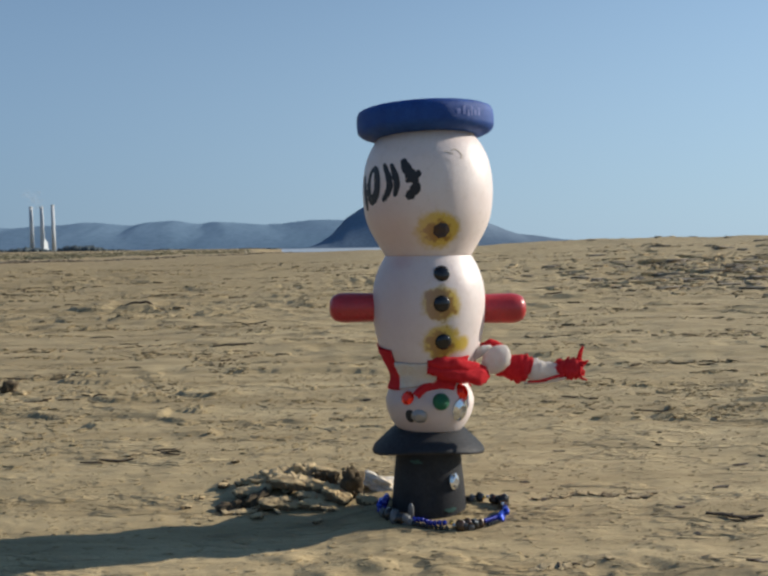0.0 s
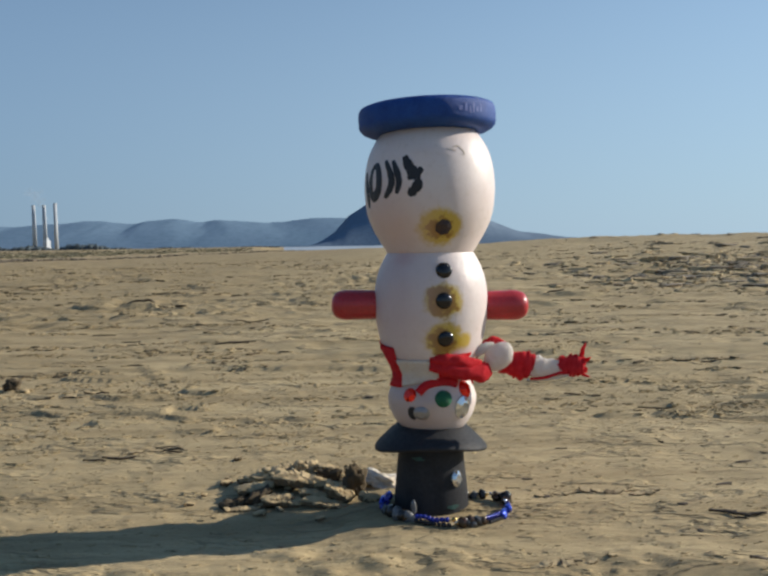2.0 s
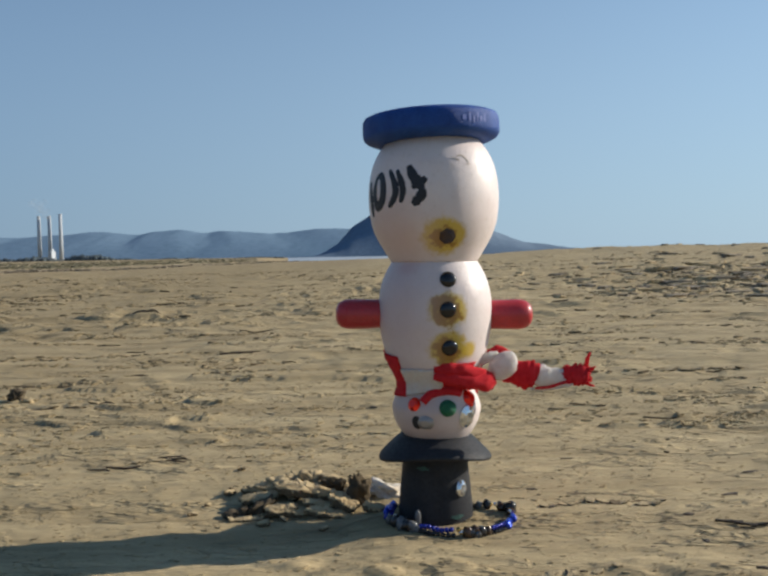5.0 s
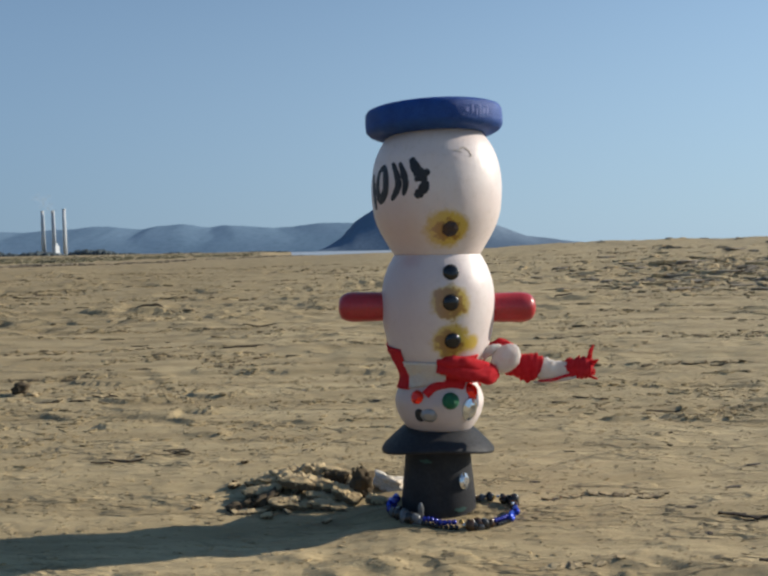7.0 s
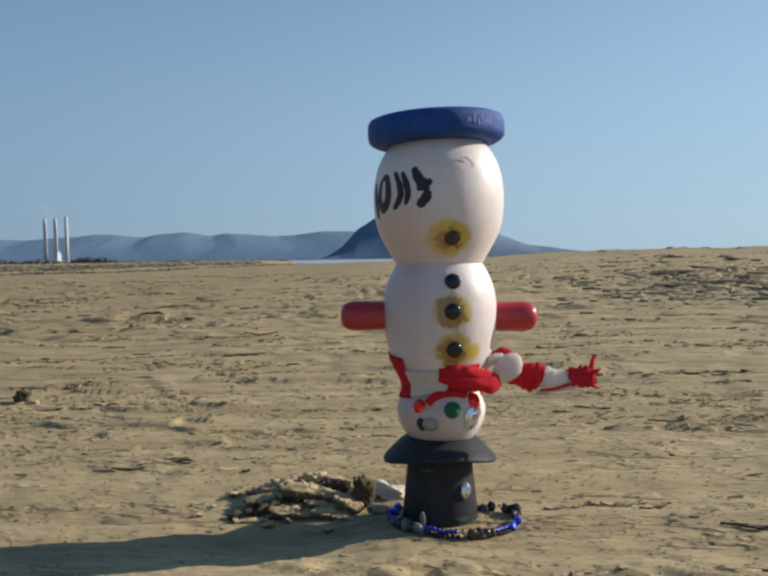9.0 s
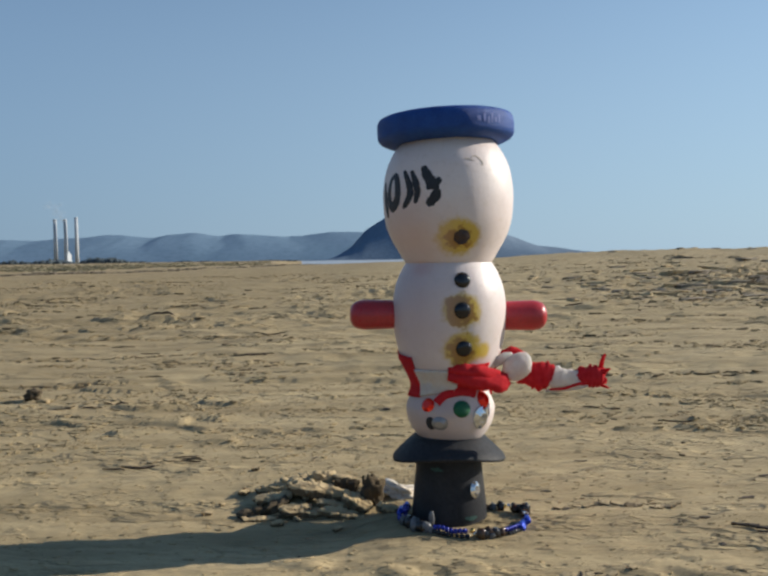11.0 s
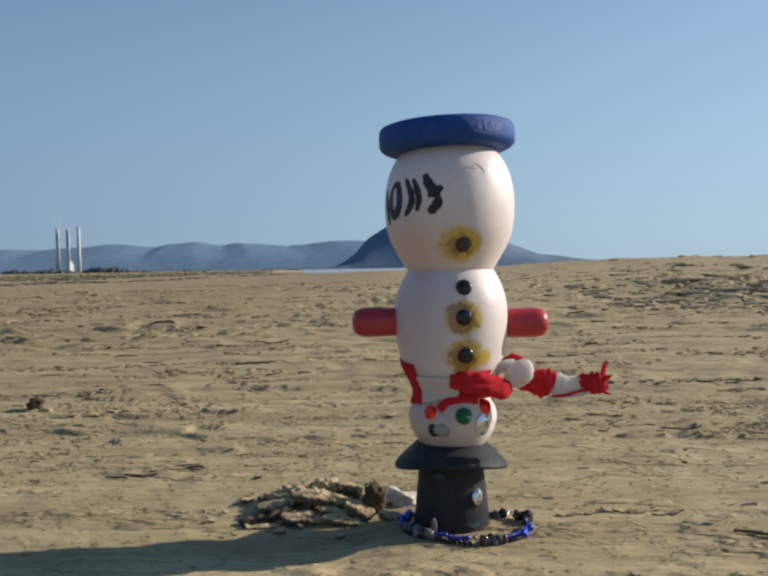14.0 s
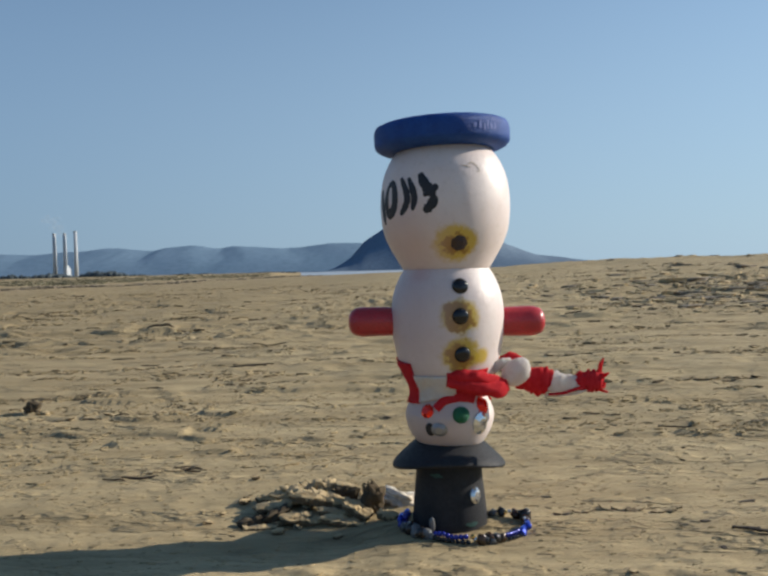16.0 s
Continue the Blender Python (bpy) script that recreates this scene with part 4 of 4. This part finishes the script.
for x, y, size, seed, turn, rise, mat in (
    (-0.0255, 0.008, (0.0066, 0.0042, 0.0118), 1, (4, -5, 8), 0.003, DAMP_SHADE), (-0.0470, 0.032, (0.0088, 0.0042, 0.0052), 2, (6, 5, -8), 0.004, DAMP_SHADE),
    (-0.1130, -0.004, (0.0085, 0.0052, 0.0040), 7, (5, -18, 18), 0.0, DAMP_SHADE), (-0.0950, 0.000, (0.0090, 0.0050, 0.0046), 24, (-6, -14, 30), 0.002, DAMP_SHADE),
    (-0.0880, 0.038, (0.0085, 0.0065, 0.0046), 31, (4, 8, 20), 0.002, None), (-0.0740, 0.042, (0.0090, 0.0060, 0.0060), 32, (0, 14, -20), 0.002, None),
    (-0.0640, 0.042, (0.0075, 0.0060, 0.0056), 33, (6, 10, 12), 0.002, None), (-0.0830, 0.027, (0.0100, 0.0060, 0.0040), 34, (0, 6, 10), 0.004, None),
    (-0.0680, 0.028, (0.0080, 0.0050, 0.0036), 35, (0, 10, -12), 0.004, None), (-0.0980, 0.030, (0.0095, 0.0060, 0.0036), 36, (0, 6, 8), 0.002, None),
    (-0.0350, 0.034, (0.0060, 0.0045, 0.0046), 37, (0, 10, 8), 0.001, None)):
    clod(*in_hollow(x, y), size, seed, turn, rise, mat, 0.7 if mat else 0.45, 0.75 if mat else 0.95, label=DUG if mat else "lump of damp crusted sand")
rnd = random.Random(11)
for k in range(34):
    u = rnd.uniform(0.0012, 0.0034)
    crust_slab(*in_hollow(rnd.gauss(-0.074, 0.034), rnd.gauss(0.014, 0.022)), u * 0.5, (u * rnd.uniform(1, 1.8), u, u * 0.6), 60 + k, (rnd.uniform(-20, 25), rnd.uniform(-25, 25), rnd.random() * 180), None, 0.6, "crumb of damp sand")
# a broken ridge of crust beside the figure, and flakes along an old track
for k, (x0, y0, x1, y1, count, big) in enumerate(((0.108, 0.012, 0.200, 0.016, 14, 0.0034), (-0.470, 0.385, -0.270, 0.475, 18, 0.0042), (-0.262, 0.132, -0.195, 0.165, 8, 0.0038),
                                                  (0.085, -0.112, 0.135, -0.104, 8, 0.0030), (-0.66, 0.86, -0.40, 0.95, 12, 0.0065), (0.30, 1.00, 0.44, 1.03, 9, 0.0080), (0.42, 0.62, 0.56, 0.65, 9, 0.0055))):
    for q in range(count):
        f, u = (q + rnd.uniform(0.1, 0.9)) / count, big * rnd.uniform(0.5, 1.15)
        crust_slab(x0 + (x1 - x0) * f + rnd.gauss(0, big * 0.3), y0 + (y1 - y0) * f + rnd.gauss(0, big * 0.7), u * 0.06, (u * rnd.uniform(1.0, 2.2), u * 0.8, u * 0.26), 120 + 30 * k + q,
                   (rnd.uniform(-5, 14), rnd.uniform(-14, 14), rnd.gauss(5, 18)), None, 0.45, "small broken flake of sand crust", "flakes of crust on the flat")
# this lone clod's dark colour stands in for shade on its near face
clod(-0.503, 0.456, (0.009, 0.008, 0.0085), 18, (0, 14, 20), 0.001, DAMP_SHADE, label="lone clod of sand, coloured dark for its shaded face", group="")
clod(-0.480, 0.440, (0.007, 0.005, 0.003), 19, label="crumb of damp sand")

bm = lump(bmesh.new(), (0.0165, 0.0090, 0.0058), 41, 4, 0.75, turn=Euler((0.1, 0.16, -0.3)).to_matrix())
shell = tagged(new("shell_fragment", finish("shell_fragment", bm, SHELL)), "bleached cream shell fragment half sunk in sand", "shell")
shell.location = (-0.005, 0.044, gz(-0.005, 0.044) + 0.003)


def twig(x, y, length, thick, turn, seed, bend=0.15, label="thin dark strip: dry twigs and shadow lines on the sand"):
    r = random.Random(seed)
    pts = []
    for k in range(6):
        s = k / 5 - 0.5
        px, py = s * length, bend * length * (s * s - 0.1) * r.uniform(0.5, 1.2) + r.uniform(-0.04, 0.04) * length
        c, d = math.cos(radians(turn)), math.sin(radians(turn))
        wx, wy = px * c - py * d, px * d + py * c
        pts.append((wx, wy, gz(x + wx, y + wy) + thick * r.uniform(0.9, 1.4)))
    line = [tuple(p) for p in smooth_line(pts, 3)]
    n = len(line)
    sizes = [0.75 * thick * (0.5 + 0.6 * math.sin(math.pi * (0.15 + 0.75 * k / n))) for k in range(n)]
    ob = tagged(new("twig", finish("twig", sweep(bmesh.new(), line, sizes, 6, 0.4, seed), TWIG)), label, "twig", "twigs on the sand")
    ob.location = (x, y, 0)
    return ob


for k, row in enumerate((
    (-0.746, 1.80, 0.125, 0.0046, 2), (-0.765, 1.95, 0.11, 0.0034, 5), (-0.86, 1.75, 0.04, 0.0014, -4),
    (-0.300, 0.907, 0.065, 0.0024, 4), (-0.285, 0.93, 0.055, 0.0016, 12), (-0.342, 1.36, 0.085, 0.0020, 5),
    # this row: dark strips in place of shadow lines at crust edges
    (-0.205, 0.158, 0.026, 0.0010, -12), (-0.210, 0.165, 0.022, 0.0008, 15), (-0.243, 0.128, 0.030, 0.0013, 8), (-0.262, 0.119, 0.022, 0.0011, -10), (-0.200, 0.148, 0.020, 0.0009, -18),
    (0.229, -0.0305, 0.018, 0.0015, -8), (0.237, -0.036, 0.016, 0.0013, -25), (0.247, -0.0375, 0.016, 0.0014, -10), (0.236, -0.043, 0.010, 0.0006, -50),
    (0.583, 2.058, 0.060, 0.0035, 2), (0.358, 1.009, 0.050, 0.0016, -18), (0.338, 1.000, 0.030, 0.0012, 5), (1.31, 2.16, 0.06, 0.0035, -4),
    # row along the old track: strips that stand for its shadows
    (-0.45, 0.396, 0.050, 0.0010, 8), (-0.40, 0.405, 0.025, 0.0012, 2), (-0.365, 0.415, 0.018, 0.0012, 14), (-0.33, 0.43, 0.022, 0.0010, 5),
    (0.30, 0.30, 0.04, 0.0010, 4), (0.10, -0.108, 0.006, 0.0009, 85), (0.108, -0.106, 0.010, 0.0007, -10), (0.215, -0.112, 0.014, 0.0016, 10),
    (-0.62, 1.10, 0.05, 0.0015, 3), (-0.52, 0.98, 0.04, 0.0013, -6), (-1.1, 2.1, 0.05, 0.0018, 3), (0.50, 0.62, 0.03, 0.0010, 2),
    (0.195, 0.358, 0.016, 0.0012, 5), (0.225, 0.372, 0.020, 0.0012, -8), (0.252, 0.366, 0.012, 0.0013, 10), (0.253, 0.152, 0.005, 0.0011, 0), (0.27, 0.196, 0.004, 0.001, 0))):
    twig(*row, seed=100 + k)


def scatter(name, count, place, size, mat, seed, label, category, flat=0.6):
    """Countless small lumps strewn over the sand, as one mass."""
    r = random.Random(seed)
    around = [(math.cos(2 * math.pi * k / 9), math.sin(2 * math.pi * k / 9)) for k in range(9)]
    shape = [Vector((c, d, -0.6)) for c, d in around] + [Vector((0.93 * c, 0.93 * d, 0.75)) for c, d in around] + [Vector((0.6 * c, 0.6 * d, 1.0)) for c, d in around]
    tris = [(a + k, a + (k + 1) % 9, a + 9 + (k + 1) % 9, a + 9 + k) for a in (0, 9) for k in range(9)] + [tuple(range(18, 27))]
    spots = [(place(r), size(r)) for _ in range(count)]
    heights = ground_height(np.array([p[0] for p, _ in spots]), np.array([p[1] for p, _ in spots]))
    verts, faces = [], []
    for ((x, y), s), z in zip(spots, heights):
        s *= min(3.0, 0.3 + 0.36 * math.hypot(x, y + 0.54))
        a, n, long = r.gauss(0.1, 0.35), len(verts), r.uniform(1.0, 3.2)
        for v in shape:
            k = r.uniform(0.68, 1.25)
            px, py = v.x * long * s * k, v.y * s * k
            verts.append((x + px * math.cos(a) - py * math.sin(a), y + px * math.sin(a) + py * math.cos(a), z + v.z * flat * k * s))
        faces += [tuple(n + q for q in f) for f in tris]
    me = bpy.data.meshes.new(name)
    me.from_pydata(verts, [], faces)
    me.materials.append(mat)
    return tagged(new(name, me), label, category, kind="stuff")


def wide(r):
    """A place on the flat in front, denser where the crust is broken."""
    for _ in range(8):
        d = 0.45 * math.exp(r.random() * 3.4)
        az = radians(r.uniform(-36, 36))
        x, y = d * math.sin(az), -0.54 + d * math.cos(az)
        if noise.noise(Vector((x * 1.7, y * 2.2, 3))) + 0.25 > r.random() * 0.9 and math.hypot(x - 0.032, y) > 0.07:
            break
    return x, y


def crumb_trails(seed, count):
    """Broken lines of crumbs, as the wind and old tracks leave them: centre, length, bearing, spread."""
    r = random.Random(seed)
    rows = [(-0.30, 0.43, 0.42, 9, 0.012), (-0.05, 0.55, 0.25, 14, 0.012), (0.15, 0.017, 0.09, 0, 0.003), (0.225, 0.365, 0.10, 4, 0.010), (-0.23, 2.95, 0.5, 12, 0.06),
            (-0.20, 3.4, 0.4, 10, 0.08), (-0.75, 1.95, 0.3, 4, 0.05), (0.25, 0.30, 0.12, 10, 0.012), (-0.12, 0.16, 0.10, 5, 0.012), (-0.02, 0.13, 0.08, 0, 0.01)]
    for _ in range(count):
        d, az = 0.75 * math.exp(r.random() * 2.6), radians(r.uniform(-35, 35))
        rows.append((d * math.sin(az), -0.54 + d * math.cos(az), r.uniform(0.03, 0.13) * (0.5 + d), r.uniform(-12, 18), r.uniform(0.002, 0.009) * (0.4 + d)))
    return rows


TRAILS = crumb_trails(31, 330)


def on_trail(r):
    x, y, length, turn, spread = r.choice(TRAILS)
    s = r.uniform(-0.5, 0.5) * length
    return x + s * math.cos(radians(turn)) + r.gauss(0, spread), y + s * math.sin(radians(turn)) + r.gauss(0, spread)


scatter("sand_crumbs", 13000, on_trail, lambda r: 0.0008 + 0.0032 * r.random() ** 2.8, SAND, 21, "lines of crumbled sand crust on the flat", "sand crumbs", 0.7)
def far_trail(r):
    """Trails from a stride off outwards, where the crust was trodden through."""
    x, y = on_trail(r)
    while math.hypot(x, y + 0.54) < 1.15:
        x, y = on_trail(r)
    return x, y


# dark colour of these crumbs imitates relief shadows along with damp crust
scatter("shadow_damp_crumbs", 1900, far_trail, lambda r: 0.0012 + 0.0044 * r.random() ** 2.4, CRUST_SHADE_DAMP, 27, "dark crumbs along the trodden crust, for its shadows and damp", "sand crumbs", 0.6)


def near_place(r):
    d, az = r.uniform(0.40, 1.15), radians(r.uniform(-32, 32))
    return d * math.sin(az), -0.54 + d * math.cos(az)


scatter("coarse_grains", 9000, near_place, lambda r: 0.0006 + 0.0018 * r.random() ** 4, SAND, 25, "coarse grains of sand blown over the flat", "sand grains", 0.6)
scatter("dark_debris", 260, wide, lambda r: 0.001 + 0.004 * r.random() ** 3, TWIG, 22, "tiny dark bits of driftwood on the sand", "debris", 0.35)


def wrack_place(r):
    k = r.choice(((1.9, 4.5, 0.22, 0.22), (2.0, 3.6, 0.25, 0.12), (6.6, 16, 1.5, 1.5), (1.15, 2.75, 0.22, 0.25), (1.75, 3.1, 0.35, 0.3), (1.8, 3.9, 0.5, 0.5), (2.2, 4.9, 0.6, 0.8), (3.4, 5.4, 0.7, 0.8), (4.2, 8.4, 1.2, 1.2), (2.9, 4.4, 0.4, 0.5)))
    return r.gauss(k[0], k[2]), r.gauss(k[1], k[3])


scatter("clods_in_the_wrack", 1300, wrack_place, lambda r: 0.003 + 0.012 * r.random() ** 3, CLOD, 24, "pale crumbled clods strewn along the berm", "sand crumbs", 0.5)
scatter("kelp_wrack", 750, wrack_place, lambda r: 0.003 + 0.017 * r.random() ** 3.5, WRACK, 23, "dark dried kelp and clods strewn along the berm", "seaweed", 0.35)


def ridge_edge(r):
    """Where lumps are added for a far ridge's shaded edge, running out towards the point."""
    s = r.random() ** 1.6
    x, y = np.interp(s, (0, 0.4, 1), (-6.6, -5.6, -3.0)), np.interp(s, (0, 0.4, 1), (10.5, 20.0, 46.0))
    return x + r.gauss(0, 0.12), y + r.gauss(0, 0.25)


scatter("ridge_edge", 900, ridge_edge, lambda r: 0.004 + 0.012 * r.random() ** 2, WRACK, 29, "brown lumps added for the shaded edge of a far sand ridge", "seaweed", 0.8)


def grass_place(r):
    d, az = 22 * math.exp(r.random() * 1.8), radians(r.uniform(-36, -10))
    d *= 1 + 0.9 * max(0, (math.degrees(az) + 24) / 16)
    return d * math.sin(az), -0.54 + d * math.cos(az)


scatter("dune_grass", 3600, grass_place, lambda r: 0.006 + 0.022 * r.random() ** 2, BEACH_GRASS, 27, "low dry dune grass and litter past the sand", "grass", 0.45)


def steam_puff(name, size, seed):
    """A torn scrap of steam, thin enough to see through."""
    bm = bmesh.new()
    for k in range(5):
        lump(bm, (size * 0.6, size * 0.5, size * 0.45), seed + k, 2, 0.7, (size * 0.55 * (k - 2), 0, size * 0.5 * math.sin(k * 1.7)))
    return tagged(new(name, finish(name, bm, STEAM)), "faint scrap of pale steam drifting off the stacks", "steam", "steam above the stacks")


STEAM, snt, sb = material("thin_steam", (0.8, 0.82, 0.84), 1.0, 0.0, 0.0)
sb.inputs["Alpha"].default_value = 0.035
PUFFS = [steam_puff("steam_puff", 11 + 4 * k, 71 + 9 * k) for k in range(3)]


def motions():
    """The steam drifts slowly off the stacks; all else stands still, the scarf's tail held out by a steady wind."""
    for puff, (x, z, drift, rise) in zip(PUFFS, ((-1131, 146, -4, 2), (-1143, 164, -8, 4), (-1158, 186, -12, 6))):
        walk(puff, [(t, pose(x + drift * t / 16, 2490, z + rise * t / 16)) for t in (0.0, 4.0, 8.0, 12.0, 16.0)])


motions()
